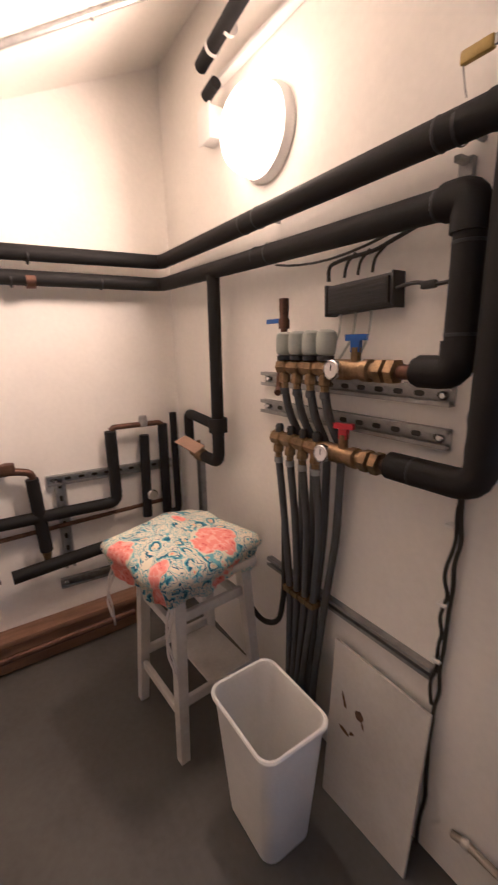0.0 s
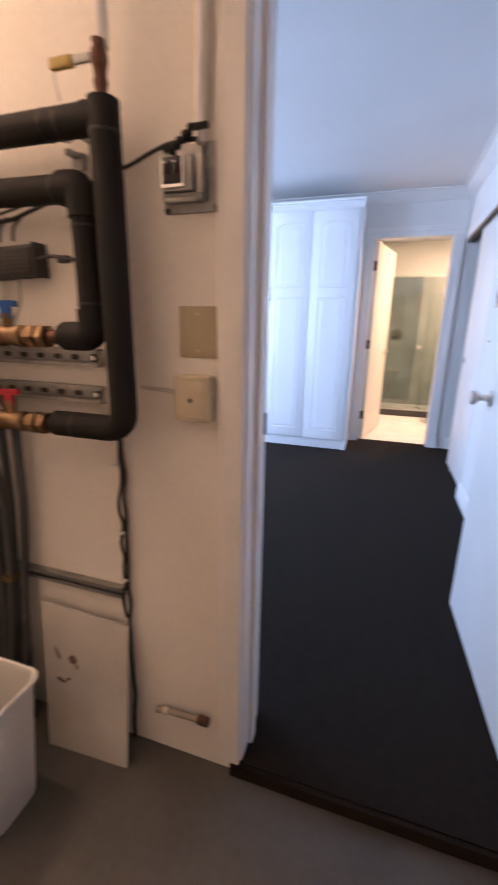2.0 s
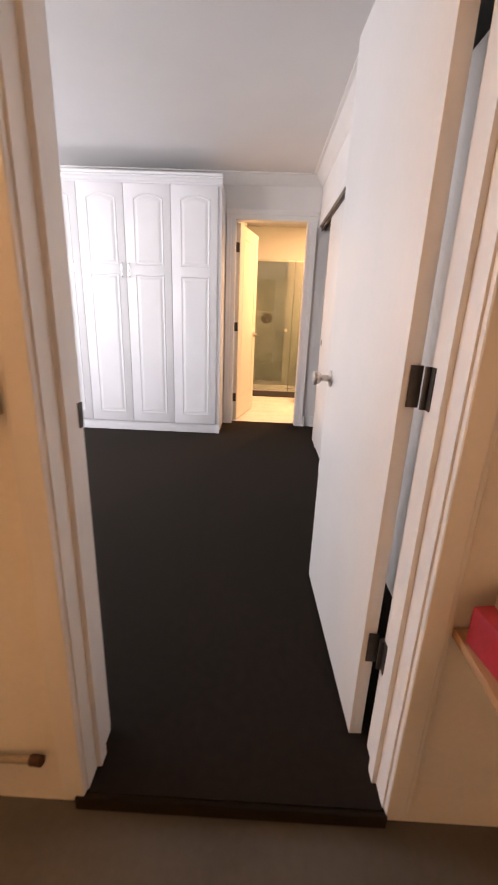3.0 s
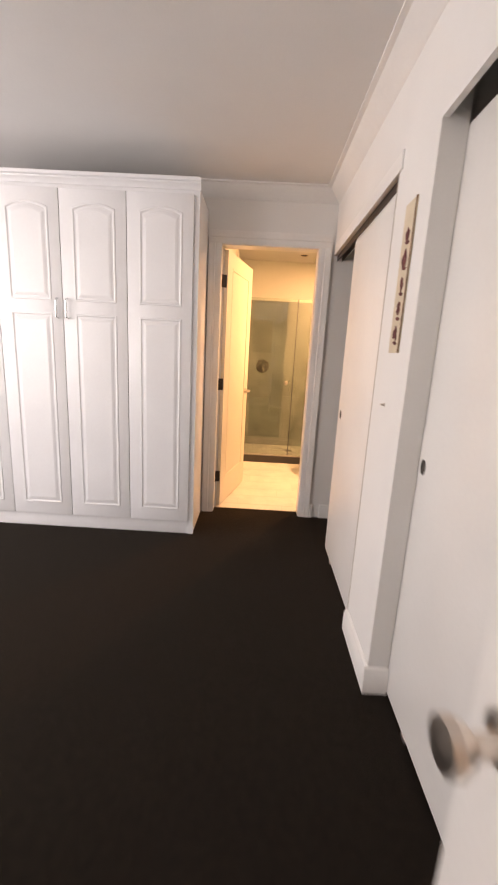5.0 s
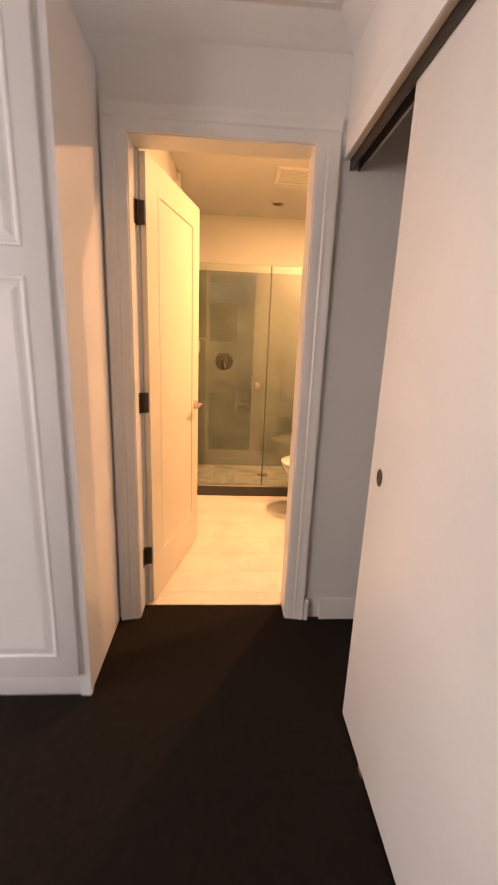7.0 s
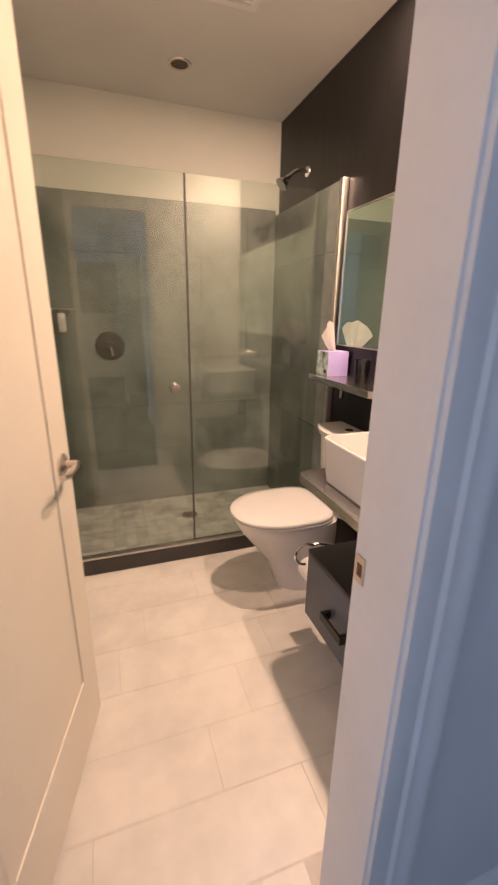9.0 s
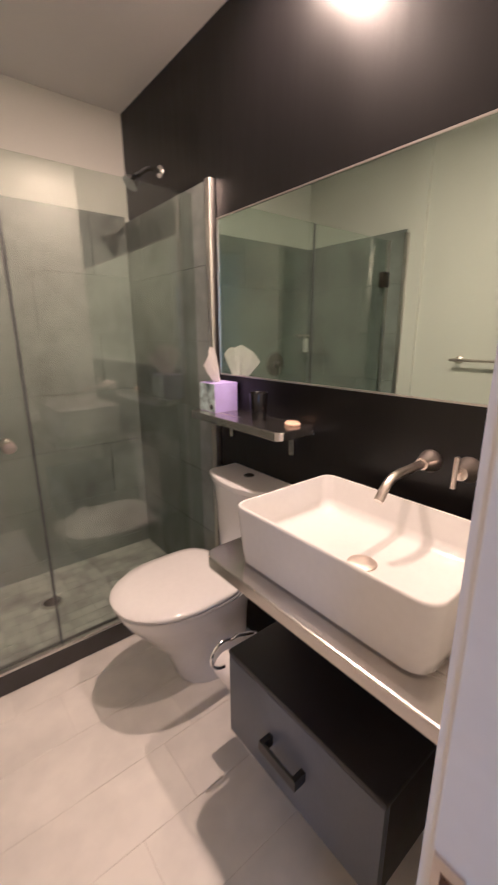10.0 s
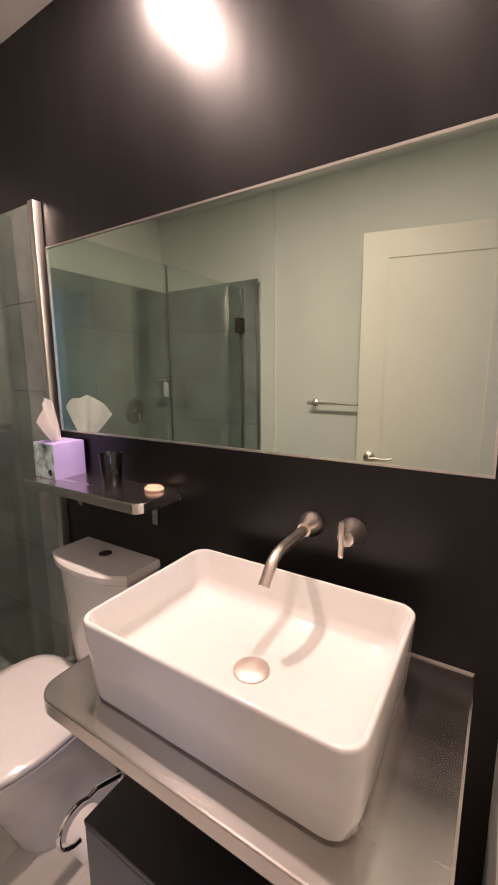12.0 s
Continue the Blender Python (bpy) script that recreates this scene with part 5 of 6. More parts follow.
m1 = manifold(1.148, -0.443, "manifold", "brass flow manifold with grey-green actuator caps", True, BLUEPL, -0.045)
part("vent_riser", tube([(-0.432, 0.84, 1.16), (-0.432, 0.84, 1.31)], 0.009, 12), COPPER, m1, "brown vent riser")
part("vent_valve", lathe([(0, 0), (0.014, 0), (0.015, 0.02), (0.011, 0.03), (0.013, 0.05), (0.013, 0.075), (0, 0.077)], aim((-0.432, 0.84, 1.245), (0, 0, 1)), 12), COPPER, m1)
part("vent_lever", box(-0.500, -0.440, 0.832, 0.838, 1.260, 1.272, 0.002), BLUEPL, m1, "blue vent lever")
part("drain_cock", tube([(-0.440, 0.835, 1.14), (-0.44, 0.83, 1.09), (-0.428, 0.815, 1.08)], 0.010, 10, bend=0.01), COPPER, m1)
m2 = manifold(0.952, -0.470, "manifold", "brass return manifold with black adjuster knobs", False, REDPL, -0.075)

# grey tubes from manifolds to the floor
rng = random.Random(2)
for i in range(4):
    xu = -0.418 + i * 0.050
    xl = -0.445 + i * 0.050
    u = thing("heating_tube", (xu, 0.86, 0.0), "grey plastic heating tube running down to the floor", "tube", "grey heating tubes")
    xf = -0.42 + i * 0.020
    part("tube", tube([(xu, 0.831, 1.092), (xu + 0.004, 0.845, 1.02), (xu + 0.015, 0.880, 0.95), (xu + 0.012 - 0.004 * i, 0.885, 0.70), (-0.405 + i * 0.034, 0.882, 0.47), (xf + 0.03, 0.872, 0.20), (xf + 0.025, 0.868, MF)], 0.0105, 10, bend=0.06), PEX, u)
    u = thing("heating_tube", (xl, 0.84, 0.0), "grey plastic heating tube running down to the floor", "tube", "grey heating tubes")
    part("tube", tube([(xl, 0.831, 0.895), (xl + 0.004, 0.848, 0.72), (-0.43 + i * 0.034, 0.862, 0.47), (xf, 0.850, 0.20), (xf - 0.004, 0.845, MF)], 0.0105, 10, bend=0.06), PEX, u)
    part("clip", boxes((-0.445 + i * 0.034, -0.417 + i * 0.034, 0.846, 0.880, 0.468, 0.486)), BRASS, u, "brass tube clip", smooth=0)
lp = thing("looped_hose", (-0.5, 0.85, 0.3), "dark rubber hose looping beside the stool", "hose")
part("hose", tube([(-0.45, 0.855, 0.70), (-0.455, 0.86, 0.45), (-0.47, 0.85, 0.33), (-0.55, 0.84, 0.29), (-0.66, 0.85, 0.31)], 0.009, 10, bend=0.05), RUBBER, lp)

# ---- mechanical room: controller and cables ----
cb = thing("wiring_controller", (-0.21, 0.88, 1.28), "black ribbed plastic wiring controller box on the wall", "controller")
cm = Matrix.Translation((-0.228, MW, 1.308)) @ Matrix.Rotation(radians(-2.0), 4, "Y") @ Matrix.Diagonal((0.88, 1.0, 0.84, 1))
part("case", turned(box(-0.108, 0.108, -0.036, -0.001, -0.040, 0.040, 0.004), cm), BLACKPL, cb)
part("cover", turned(box(-0.098, 0.100, -0.042, -0.036, -0.033, 0.033, 0.003), cm), RUBBER, cb)
for x in (-0.108, 0.108):
    part("end_cap", turned(box(x - 0.004, x + 0.004, -0.040, -0.001, -0.043, 0.043, 0.002), cm), BLACKPL, cb)
for i in range(6):
    part("rib", turned(box(-0.094, 0.094, -0.0435, -0.042, -0.026 + i * 0.010, -0.0225 + i * 0.010), cm), BLACKPL, cb, smooth=0)
for i in range(3):
    x = -0.285 + i * 0.045
    c = thing("actuator_wire", (x, 0.88, 1.24), "thin grey wire from controller to manifold", "wire", "thin wires")
    part("wire", tube([(x, 0.895, 1.275), (x, 0.892, 1.22), (x - 0.02 + i * 0.008, 0.86, 1.17)], 0.0028, 6, bend=0.03), GREYPL, c)
c = thing("control_cable", (-0.12, 0.89, 1.37), "black cable bundle arching over the controller", "cable", "black cables")
part("cable", tube([(-0.325, 0.892, 1.350), (-0.325, 0.89, 1.385), (-0.27, 0.888, 1.392), (-0.19, 0.888, 1.393), (-0.10, 0.885, 1.415), (0.01, 0.882, 1.440)], 0.0045, 8, bend=0.02), RUBBER, c)
for i, x in enumerate((-0.275, -0.235, -0.195)):
    part("branch", tube([(x, 0.892, 1.352), (x + 0.006, 0.89, 1.380), (x + 0.035, 0.887, 1.398)], 0.0034, 6, bend=0.015), RUBBER, c)
c = thing("control_cable", (-0.06, 0.89, 1.31), "short black cable into the controller's end", "cable", "black cables")
part("cable", tube([(-0.125, 0.885, 1.312), (-0.08, 0.882, 1.318), (-0.04, 0.88, 1.306), (0.02, 0.88, 1.312)], 0.004, 8, bend=0.02), RUBBER, c)
part("plug", box(-0.066, -0.036, 0.874, 0.888, 1.301, 1.316, 0.003), RUBBER, c)
c = thing("wall_cable", (-0.25, 0.89, 1.42), "thin dark wire sagging under the lower pipe", "cable", "black cables")
part("cable", tube(sag((-0.55, 0.905, 1.425), (-0.10, 0.885, 1.430), 0.026), 0.003, 6), RUBBER, c)
c = thing("wall_cable", (0.02, 0.905, 0.55), "black cable clipped down the wall in a wavy line", "cable", "black cables")
rng = random.Random(8)
part("cable", tube([(0.050 - 0.03 * (i / 22) + rng.uniform(-0.006, 0.006), 0.907, 1.13 - 1.16 * i / 22) for i in range(23)], 0.0048, 8, bend=0.02), RUBBER, c)
part("cable", tube([(0.043 - 0.028 * (i / 22) + rng.uniform(-0.008, 0.008), 0.905, 1.10 - 0.70 * i / 22) for i in range(23)], 0.0042, 8, bend=0.02), RUBBER, c)
for z in (0.95, 0.84, 0.66, 0.52):
    part("cable_clip", boxes((0.016, 0.034, 0.894, 0.917, z, z + 0.005)), TRIM, c, "white cable clip", smooth=0)
c = thing("wall_cable", (0.16, 0.9, 1.49), "black cable from the pipe to the starter switch", "cable", "black cables")
part("cable", tube([(0.07, 0.90, 1.466), (0.12, 0.90, 1.478), (0.155, 0.90, 1.492), (0.20, 0.895, 1.502), (0.262, 0.885, 1.500)], 0.004, 8, bend=0.02), RUBBER, c)
c = thing("wall_cable", (0.16, 0.91, 1.03), "thin grey cable to the beige sensor", "cable", "black cables")
part("cable", tube([(0.10, 0.914, 1.040), (0.155, 0.914, 1.036), (0.21, 0.912, 1.030)], 0.0045, 8), STOOLP, c)

# ---- mechanical room: shut-off valve, switch, plates ----
sv = thing("shutoff_valve", (0.09, PY, 1.66), "copper shut-off valve with yellow lever handle", "valve")
part("riser", rod((0.095, PY, 1.560), (0.095, PY, 1.60), 0.011, 12), COPPER, sv)
part("valve_body", lathe([(0, 0), (0.011, 0), (0.0135, 0.010), (0.011, 0.02), (0.012, 0.03), (0.0155, 0.042), (0.0145, 0.056), (0.010, 0.064), (0.012, 0.072), (0, 0.072)], aim((0.095, PY, 1.578), (0, 0, 1)), 10), COPPER, sv)
part("handle", box(0.022, 0.092, PY - 0.024, PY - 0.018, 1.609, 1.623, 0.002), ZINC, sv)
part("handle_grip", box(0.008, 0.058, PY - 0.027, PY - 0.015, 1.606, 1.625, 0.004), YELLOW, sv, "yellow vinyl handle grip")
part("chain", tube(sag((0.012, PY - 0.021, 1.608), (0.024, PY - 0.024, 1.560), 0.004), 0.0014, 6), ZINC, sv)
part("vent_pipe", rod((0.095, PY + 0.012, 1.645), (0.095, PY + 0.012, 2.24), 0.012, 12), TRIM, sv, "white painted riser")
cd = thing("conduit", (0.275, 0.905, 1.8), "white painted steel conduit to the ceiling", "conduit")
part("pipe", rod((0.262, 0.903, 1.50), (0.285, 0.903, 2.26), 0.011, 12), TRIM, cd)
ss = thing("starter_switch", (0.235, 0.88, 1.44), "grey metal motor starter switch with black rockers", "switch")
part("back_plate", box(0.178, 0.296, MW - 0.006, MW - 0.001, 1.388, 1.506, 0.003), ZINC, ss)
part("case", box(0.186, 0.270, MW - 0.030, MW - 0.006, 1.404, 1.482, 0.005), ZINC, ss)
part("front_cover", box(0.196, 0.258, MW - 0.046, MW - 0.030, 1.416, 1.474, 0.004), ZINC, ss, "grey switch cover")
part("dark_face", box(0.200, 0.240, MW - 0.056, MW - 0.046, 1.426, 1.470, 0.003), BLACKPL, ss, "black switch face")
part("face_rim", boxes((0.197, 0.243, MW - 0.053, MW - 0.046, 1.421, 1.426), (0.197, 0.200, MW - 0.053, MW - 0.046, 1.426, 1.472), (0.240, 0.243, MW - 0.053, MW - 0.046, 1.426, 1.472)), CHROME, ss, smooth=0)
for x in (0.211, 0.229):
    part("rocker", box(x - 0.005, x + 0.005, MW - 0.063, MW - 0.056, 1.440, 1.462, 0.002), BLACKPL, ss, "black rocker")
    part("rocker_dot", lathe([(0, 0), (0.003, 0), (0.002, 0.002), (0, 0.0025)], pose(x, MW - 0.063, 1.458, 90), 10), CHROME, ss)
part("side_bracket", box(0.262, 0.276, MW - 0.040, MW - 0.030, 1.412, 1.478, 0.003), ZINC, ss)
part("foot", box(0.192, 0.262, MW - 0.038, MW - 0.030, 1.400, 1.410, 0.003), ZINC, ss)
part("coil_lead", tube([(0.212, MW - 0.035, 1.480)] + [(0.214 + 0.006 * i, MW - 0.042 + 0.007 * (-1) ** i, 1.482 + 0.0045 * i) for i in range(9)] + [(0.277, MW - 0.02, 1.526)], 0.006, 8, bend=0.004), RUBBER, ss, "ribbed black lead")
for x, z in ((0.184, 1.500), (0.184, 1.394), (0.290, 1.394)):
    part("screw", lathe([(0, 0), (0.006, 0), (0.005, 0.004), (0, 0.005)], pose(x, MW - 0.006, z, 90), 10), BLACKPL, ss)
cp = thing("cover_plate", (0.245, MW, 1.16), "khaki blank wall cover plate", "cover plate")
part("plate", box(0.203, 0.287, MW - 0.006, MW - 0.001, 1.110, 1.215, 0.002), OLIVE, cp)
for z in (1.125, 1.20):
    part("screw", lathe([(0, 0), (0.003, 0), (0.003, 0.001), (0, 0.0012)], pose(0.245, MW - 0.006, z, 90), 10), BEIGE, cp)
tm = thing("thermostat", (0.24, MW, 1.03), "small beige thermostat box on the wall", "thermostat")
part("case", box(0.198, 0.282, MW - 0.034, MW - 0.001, 0.975, 1.075, 0.005), BEIGE, tm)
part("face", box(0.206, 0.274, MW - 0.0365, MW - 0.034, 0.983, 1.067, 0.002), BEIGE, tm)
part("mark", lathe([(0, 0), (0.005, 0), (0.005, 0.001), (0, 0.001)], pose(0.238, MW - 0.0365, 1.022, 90), 16), PEX, tm, "small round dial mark")
sb = thing("stub_pipe", (0.2, 0.89, 0.13), "short painted pipe stub with a brown cap low on the wall", "pipe")
part("pipe", tube([(0.10, 0.905, 0.105), (0.13, 0.902, 0.118), (0.235, 0.897, 0.128), (0.262, 0.893, 0.132)], 0.009, 12, bend=0.02), TANPIPE, sb)
part("cap", rod((0.236, 0.897, 0.128), (0.264, 0.892, 0.134), 0.0125, 12), COPPER, sb, "brown end cap")
part("collar", rod((0.125, 0.9025, 0.116), (0.140, 0.901, 0.1185), 0.0115, 12), STOOLP, sb, "white painted collar")

# ---- mechanical room: loose things ----
bo = thing("leaning_board", (-0.09, 0.85, MF), "white painted board with torn brown marks leaning on the wall", "board")
tl, tr_, br, bl_ = Vector((-0.258, 0.886, 0.396)), Vector((0.029, 0.893, 0.379)), Vector((0.040, 0.824, MF)), Vector((-0.221, 0.812, MF))
u_, v_ = (br - bl_).normalized(), (tl - bl_).normalized()
n_out = v_.cross(u_).normalized()
bo_m = Matrix((u_, -n_out, v_)).transposed().to_4x4()
bo_m.translation = bl_
if n_out.y > 0:
    n_out = -n_out
part("panel", loft([[bl_, br, tr_, tl], [q - n_out * 0.008 for q in (bl_, br, tr_, tl)]]), BOARDP, bo, smooth=0)
rng = random.Random(4)
for x, z, w, h, a in ((0.047, 0.300, 0.005, 0.022, 22), (0.100, 0.290, 0.014, 0.015, 0), (0.055, 0.219, 0.018, 0.006, -14), (0.080, 0.226, 0.009, 0.005, 35), (0.112, 0.272, 0.004, 0.010, 20)):
    ring = [((w * math.cos(t)) * rng.uniform(0.7, 1.15), h * math.sin(t) * rng.uniform(0.7, 1.15)) for t in [k * 0.483 for k in range(13)]]
    ca, sa = math.cos(radians(a)), math.sin(radians(a))
    part("torn_mark", turned(loft([[(x + u * ca - v * sa, y, z + u * sa + v * ca) for u, v in ring] for y in (-0.0006, 0.001)]), bo_m), SCUFF, bo, "brown torn paper mark")
bn = thing("waste_bin", (-0.25, 0.645, MF), "white plastic rectangular waste bin, empty", "bin")
bx, by = -0.252, 0.640
rings = [rrect(bx, by, MF, 0.188, 0.138, 0.030), rrect(bx, by, MF + 0.004, 0.196, 0.146, 0.034), rrect(bx, by, 0.300, 0.248, 0.186, 0.034), rrect(bx, by, 0.316, 0.252, 0.190, 0.034),
         rrect(bx, by, 0.316, 0.266, 0.204, 0.038), rrect(bx, by, 0.324, 0.268, 0.206, 0.038), rrect(bx, by, 0.328, 0.262, 0.200, 0.036), rrect(bx, by, 0.326, 0.250, 0.188, 0.033), rrect(bx, by, MF + 0.010, 0.190, 0.140, 0.031)]
part("bucket", loft(rings[:3] + [rrect(bx, by, 0.3155, 0.251, 0.189, 0.034), rrect(bx, by, 0.3155, 0.247, 0.185, 0.033), rings[8]]), BINP, bn, smooth=40)
part("rim", loft([rings[3], rings[4], rings[5], rings[6], rings[7], rrect(bx, by, 0.316, 0.246, 0.184, 0.033), rings[3]], cap0=False, cap1=False), BINP, bn, "rolled rim", smooth=40)

sx, sy, srot = -0.696, 0.626, radians(12.5)
sm_ = Matrix.Translation((sx, sy, MF)) @ Matrix.Rotation(srot, 4, "Z") @ Matrix.Diagonal((1, 1, 1.03, 1))
leg_m = Matrix.Translation((-0.687, 0.656, MF)) @ Matrix.Rotation(radians(4), 4, "Z") @ Matrix.Diagonal((1, 1, 1.03, 1))
sl = thing("wooden_stool", (sx, sy, MF), "worn white painted wooden stool", "stool")
part("seat", turned(box(-0.155, 0.155, -0.155, 0.155, 0.545, 0.575, 0.008), leg_m), STOOLP, sl)
for u in (-1, 1):
    for v in (-1, 1):
        q0, q1 = (0.150 * u, 0.150 * v), (0.118 * u, 0.118 * v)
        part("leg", turned(loft([[(q0[0] + a * 0.015, q0[1] + b * 0.015, 0.0) for a, b in ((-1, -1), (1, -1), (1, 1), (-1, 1))], [(q1[0] + a * 0.018, q1[1] + b * 0.018, 0.546) for a, b in ((-1, -1), (1, -1), (1, 1), (-1, 1))]]), leg_m), STOOLP, sl, smooth=0)
for z, k in ((0.15, 0.141), (0.42, 0.125)):
    for s_ in (-1, 1):
        part("stretcher", turned(box(-k, k, s_ * k - 0.008, s_ * k + 0.008, z - 0.015, z + 0.015, 0.002), leg_m), STOOLP, sl)
        part("stretcher", turned(box(s_ * k - 0.008, s_ * k + 0.008, -k, k, z + 0.025, z + 0.055, 0.002), leg_m), STOOLP, sl)
part("storage_shelf", turned(box(-0.132, 0.132, -0.020, 0.132, 0.166, 0.176), leg_m), STOOLP, sl, smooth=0)
cu = thing("seat_cushion", (sx, sy, 0.53), "floral coral and teal tie-on cushion on the stool", "cushion")
rings = []
for t, z in ((0.86, 0.0), (0.97, 0.006), (1.0, 0.020), (0.99, 0.034), (0.93, 0.050), (0.80, 0.060), (0.55, 0.066), (0.25, 0.068)):
    ring = []
    for i in range(48):
        a = 2 * math.pi * i / 48
        c, s_ = math.cos(a), math.sin(a)
        k = 0.197 * t / max(abs(c), abs(s_)) ** 0.82
        k *= 1 + 0.016 * math.sin(a * 9 + z * 40) + 0.012 * math.sin(a * 5 + 1)
        ring.append(sm_ @ Vector((k * c, k * s_, 0.587 + z + 0.007 * math.sin(6 * c + 4 * s_))))
    rings.append(ring)
part("pad", loft(rings), FLOWER, cu, smooth=70)
rings = []
for t, z in ((0.96, 0.025), (1.01, 0.008), (0.97, -0.022), (0.96, -0.048)):
    ring = []
    for i in range(64):
        a = 2 * math.pi * i / 64
        c, s_ = math.cos(a), math.sin(a)
        k = 0.184 * t / max(abs(c), abs(s_)) ** 0.85
        k *= 1 + (0.035 if z < 0 else 0.01) * math.sin(a * 13 + z * 30)
        ring.append(sm_ @ Vector((k * c, k * s_, 0.585 + z + (0.010 * math.sin(a * 7) if z < -0.04 else 0))))
    rings.append(ring)
bm = loft(rings, cap0=False, cap1=False)
bmesh.ops.solidify(bm, geom=bm.faces[:], thickness=0.003)
part("skirt", bm, FLOWER, cu, "gathered floral skirt", smooth=70)
for u, v in ((-0.165, -0.155), (-0.150, 0.150), (0.150, -0.160)):
    for k in range(2):
        pts = [sm_ @ Vector((u * (1 + 0.04 * j) + 0.012 * math.sin(j * 1.7 + k * 2), v * (1 + 0.03 * j) + 0.010 * math.cos(j * 1.3 + k), 0.570 - 0.055 * j * (1 + 0.15 * k))) for j in range(5)]
        part("tie", tube(pts, 0.004, 6, bend=0.02), FABRIC_W, cu, "limp white tie string")
shl = thing("wall_shelf", (1.32, 0.4, 0.54), "pine shelf board along the side wall", "shelf")
part("shelf_board", box(1.165, 1.449, -0.9, 0.917, 0.540, 0.562, 0.003), PINE, shl)
for y in (-0.5, 0.55):
    part("bracket", boxes((1.26, 1.449, y - 0.012, y + 0.012, 0.532, 0.540), (1.440, 1.449, y - 0.012, y + 0.012, 0.40, 0.532)), ZINC, shl, smooth=0)
rb = thing("red_box", (1.29, 0.755, 0.562), "red cardboard packet on the pine shelf", "box")
part("carton", turned(box(-0.10, 0.10, -0.14, 0.14, 0, 0.085, 0.003), Matrix.Translation((1.290, 0.755, 0.562)) @ Matrix.Rotation(radians(8), 4, "Z")), mat("red_printed_card", (0.40, 0.03, 0.05), 0.45, vary=0.15, scale=12, fine=90, bump=0.05), rb)
part("label_strip", turned(box(-0.1012, -0.1, -0.09, 0.05, 0.025, 0.065), Matrix.Translation((1.290, 0.755, 0.562)) @ Matrix.Rotation(radians(8), 4, "Z")), TISSUE, rb, "white label strip", smooth=0)
single("paper_stack", turned(box(-0.09, 0.09, -0.12, 0.12, 0, 0.05, 0.003), Matrix.Translation((1.290, 0.755, 0.648)) @ Matrix.Rotation(radians(-5), 4, "Z")), PAPER, "stack of cream papers on the red packet", "papers")

# cable tray and ceiling conduit
rk = thing("pipe_bundle", (-0.6, 0.84, 2.0), "two dark insulated lines bundled in white straps near the ceiling", "pipe bundle")
foam(rk, [(-0.86, 0.86, 2.035), (-0.30, 0.80, 2.045), (0.1, 0.76, 2.05)], 0.020, bend=0)
foam(rk, [(-0.85, 0.87, 1.955), (-0.79, 0.87, 1.965)], 0.018, bend=0)
for x in (-0.77, -0.68):
    part("strap", lathe([(0.0215, -0.006), (0.0235, -0.006), (0.0235, 0.006), (0.0215, 0.006)], aim((x, 0.852, 2.037), (1, -0.1, 0)), 14, cap0=False, cap1=False), TRIM, rk, "white strap")
part("tray", box(-0.84, -0.30, 0.89, MW - 0.001, 1.985, 2.0, 0.002), TRIM, rk, "white painted rail")
cc = thing("ceiling_conduit", (-0.95, 0.45, 2.05), "white painted conduit along the sloping ceiling", "conduit")
part("pipe", tube([(-1.11, 0.0, 1.835), (-0.80, 0.90, 2.252)], 0.010, 10), ZINC, cc)
for t_ in (0.3, 0.62, 0.85):
    p = Vector((-1.11, 0.0, 1.835)).lerp(Vector((-0.80, 0.90, 2.252)), t_)
    part("saddle", rod((p.x, p.y, p.z - 0.012), (p.x, p.y, p.z + 0.03), 0.007, 8), ZINC, cc)

# ---- shower wall and floor pieces, floor tiles ----
PIECE = {}


def piece(name, size, material, parent, loc, rot=None, bevel=0.0008):
    """One tile of the given size; alike tiles share a mesh."""
    key = (name, tuple(round(s, 4) for s in size), material.name)
    if key not in PIECE:
        bm = box(-size[0] / 2, size[0] / 2, -size[1] / 2, size[1] / 2, -size[2] / 2, size[2] / 2, bevel, seg=1)
        me = bpy.data.meshes.new(name)
        bm.to_mesh(me)
        bm.free()
        me.materials.append(material)
        PIECE[key] = me
    ob = new(name, PIECE[key])
    ob.parent = parent
    ob.location = loc
    return ob


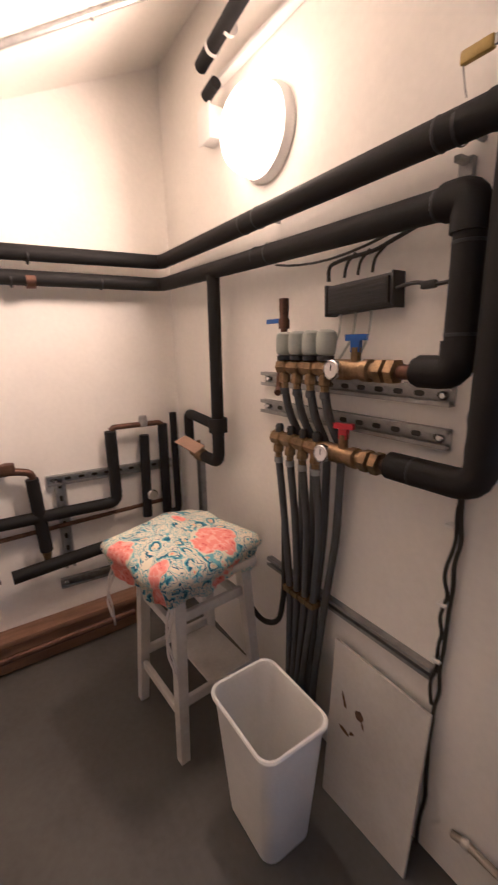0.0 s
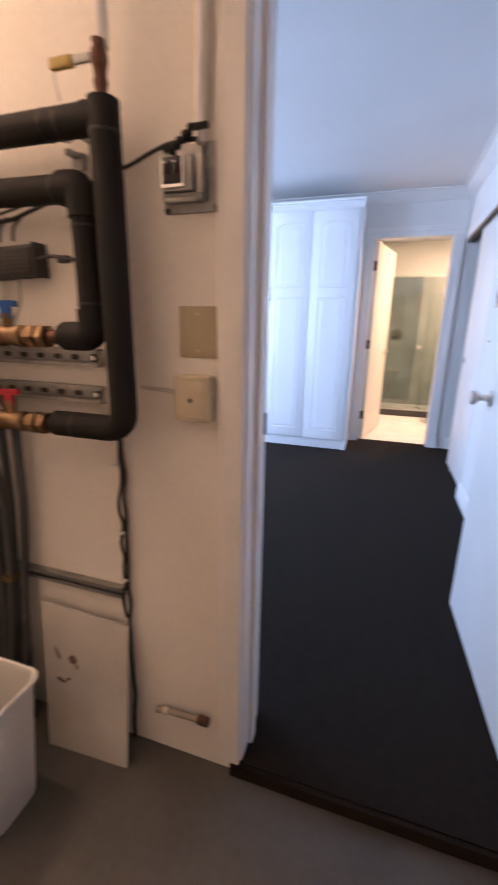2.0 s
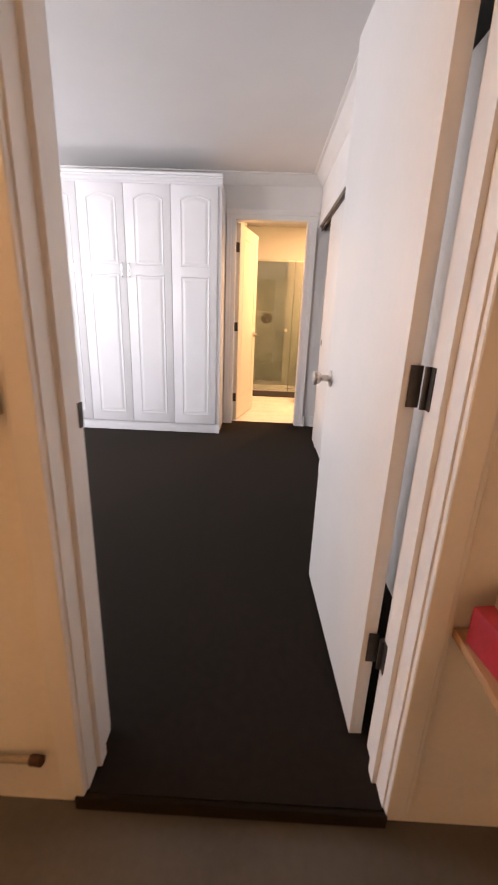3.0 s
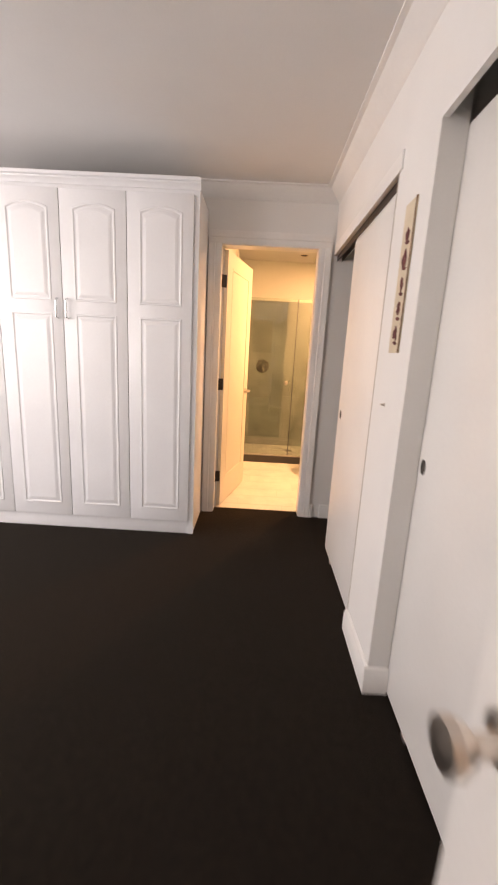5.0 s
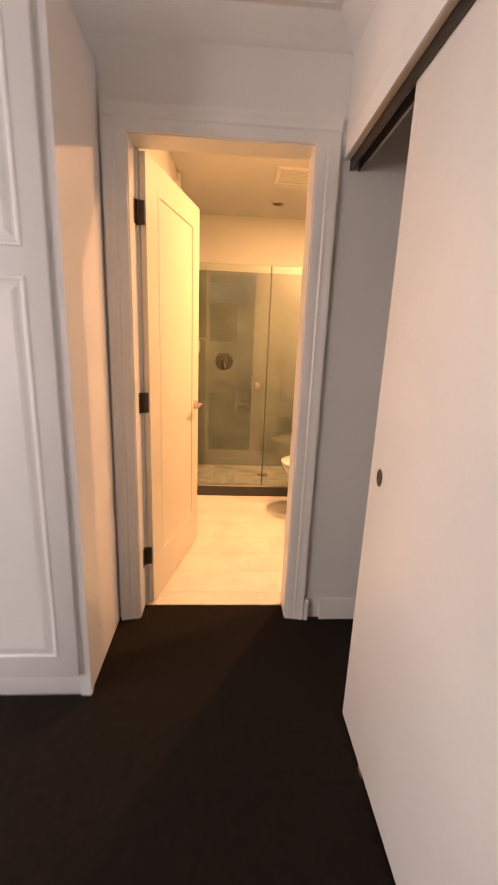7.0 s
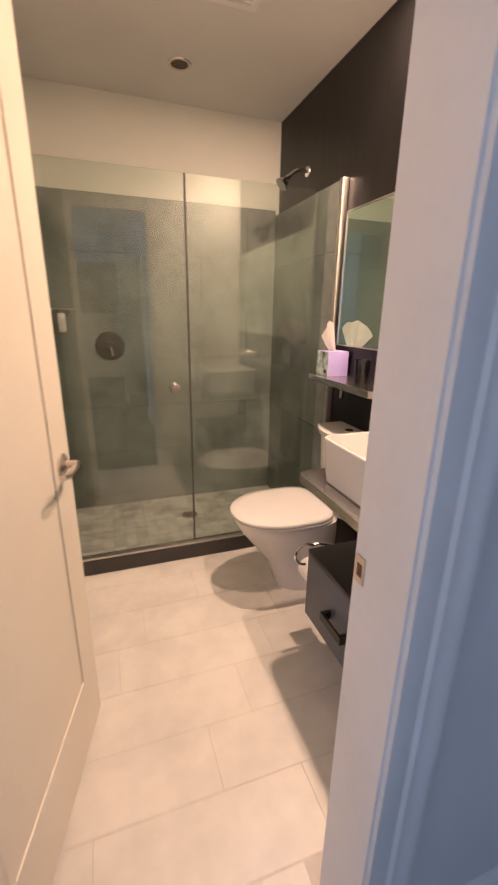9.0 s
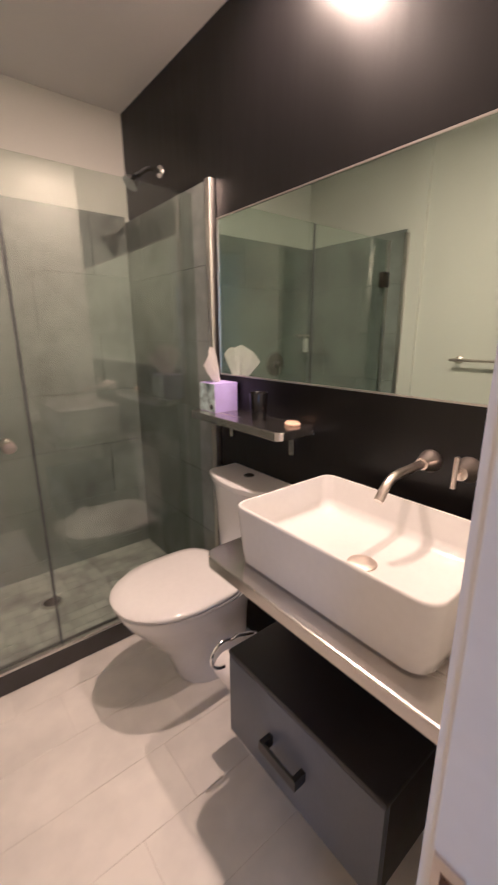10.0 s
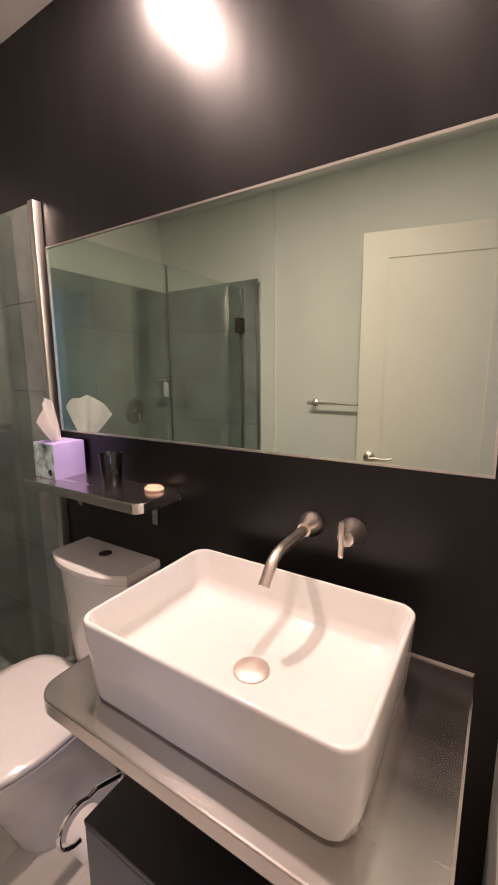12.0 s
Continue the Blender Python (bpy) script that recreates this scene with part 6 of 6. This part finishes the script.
bf = setting("floor_bathroom", boxes((XL - 0.1, XB + 0.1, BB - 0.02, 6.19, -0.12, -0.0015)), GROUT, "pale stone tile floor with fine joints", "floor")
rows = [(4.671, 4.787, 1.02), (4.787, 5.000, 1.235), (5.000, 5.207, 0.990), (5.207, 5.418, 1.150), (5.418, 5.630, 0.72), (5.630, 5.848, 0.832), (5.848, 6.060, 1.10), (6.060, 6.185, 0.95)]
for y0, y1, xs in rows:
    x = xs - 1.2
    while x < XB:
        a, b = max(x, XL), min(x + 0.60, XB)
        if y0 < 4.70:
            a, b = max(a, 0.445), min(b, 1.138)
        if b - a > 0.01:
            piece("tile", (b - a - 0.0016, y1 - y0 - 0.0016, 0.010), TILEF, bf, ((a + b) / 2, (y0 + y1) / 2, -0.005))
        x += 0.60
sf = setting("floor_shower", boxes((XL, XB, 6.25, YS, -0.12, 0.0625)), GROUTP, "mottled grey stone shower floor", "floor")
nx, ny = 22, 10
for i in range(nx):
    for j in range(ny):
        w, d = (XB - XL - 0.05) / nx, (YS - 6.25 - 0.016) / ny
        piece("tile", (w - 0.003, d - 0.003, 0.010), PEBBLE, sf, (XL + 0.02 + (i + 0.5) * w, 6.25 + (j + 0.5) * d, 0.060))
for nm, mk in (("shower_tile_back", "back"), ("shower_tile_left", "left"), ("shower_tile_right", "right")):
    TOP = 1.908 if mk == "right" else 1.936
    if mk == "back":
        base = setting(nm, boxes((XL + 0.012, XB - 0.024, YS - 0.008, YS, 0.0, TOP)), GROUTD, "grey-green stone tile on the shower back wall", "tiled wall")
        lo_, hi_, at = XL + 0.014, XB - 0.026, YS - 0.010
    elif mk == "left":
        base = setting(nm, boxes((XL, XL + 0.008, 6.094, YS, 0.0, TOP)), GROUTD, "grey-green stone tile on the shower side wall", "tiled wall")
        lo_, hi_, at = 6.095, YS - 0.016, XL + 0.010
    else:
        base = setting(nm, boxes((XB - 0.020, XB, 6.094, YS, 0.0, TOP)), GROUTD, "grey-green stone tile beside the steel trim", "tiled wall")
        lo_, hi_, at = 6.095, YS - 0.016, XB - 0.022
    for r in range(7):
        z0, z1 = TOP - 0.30 * (r + 1), TOP - 0.30 * r
        z0 = max(z0, 0.06)
        x = lo_ - (0.0, 0.3)[r % 2]
        while x < hi_:
            a, b = max(x, lo_), min(x + 0.60, hi_)
            if b - a > 0.02 and z1 - z0 > 0.02:
                if mk == "back":
                    piece("tile", (b - a - 0.0015, 0.010, z1 - z0 - 0.0015), TILES, base, ((a + b) / 2, at, (z0 + z1) / 2))
                else:
                    piece("tile", (0.010, b - a - 0.0015, z1 - z0 - 0.0015), TILES, base, (at, (a + b) / 2, (z0 + z1) / 2))
            x += 0.60
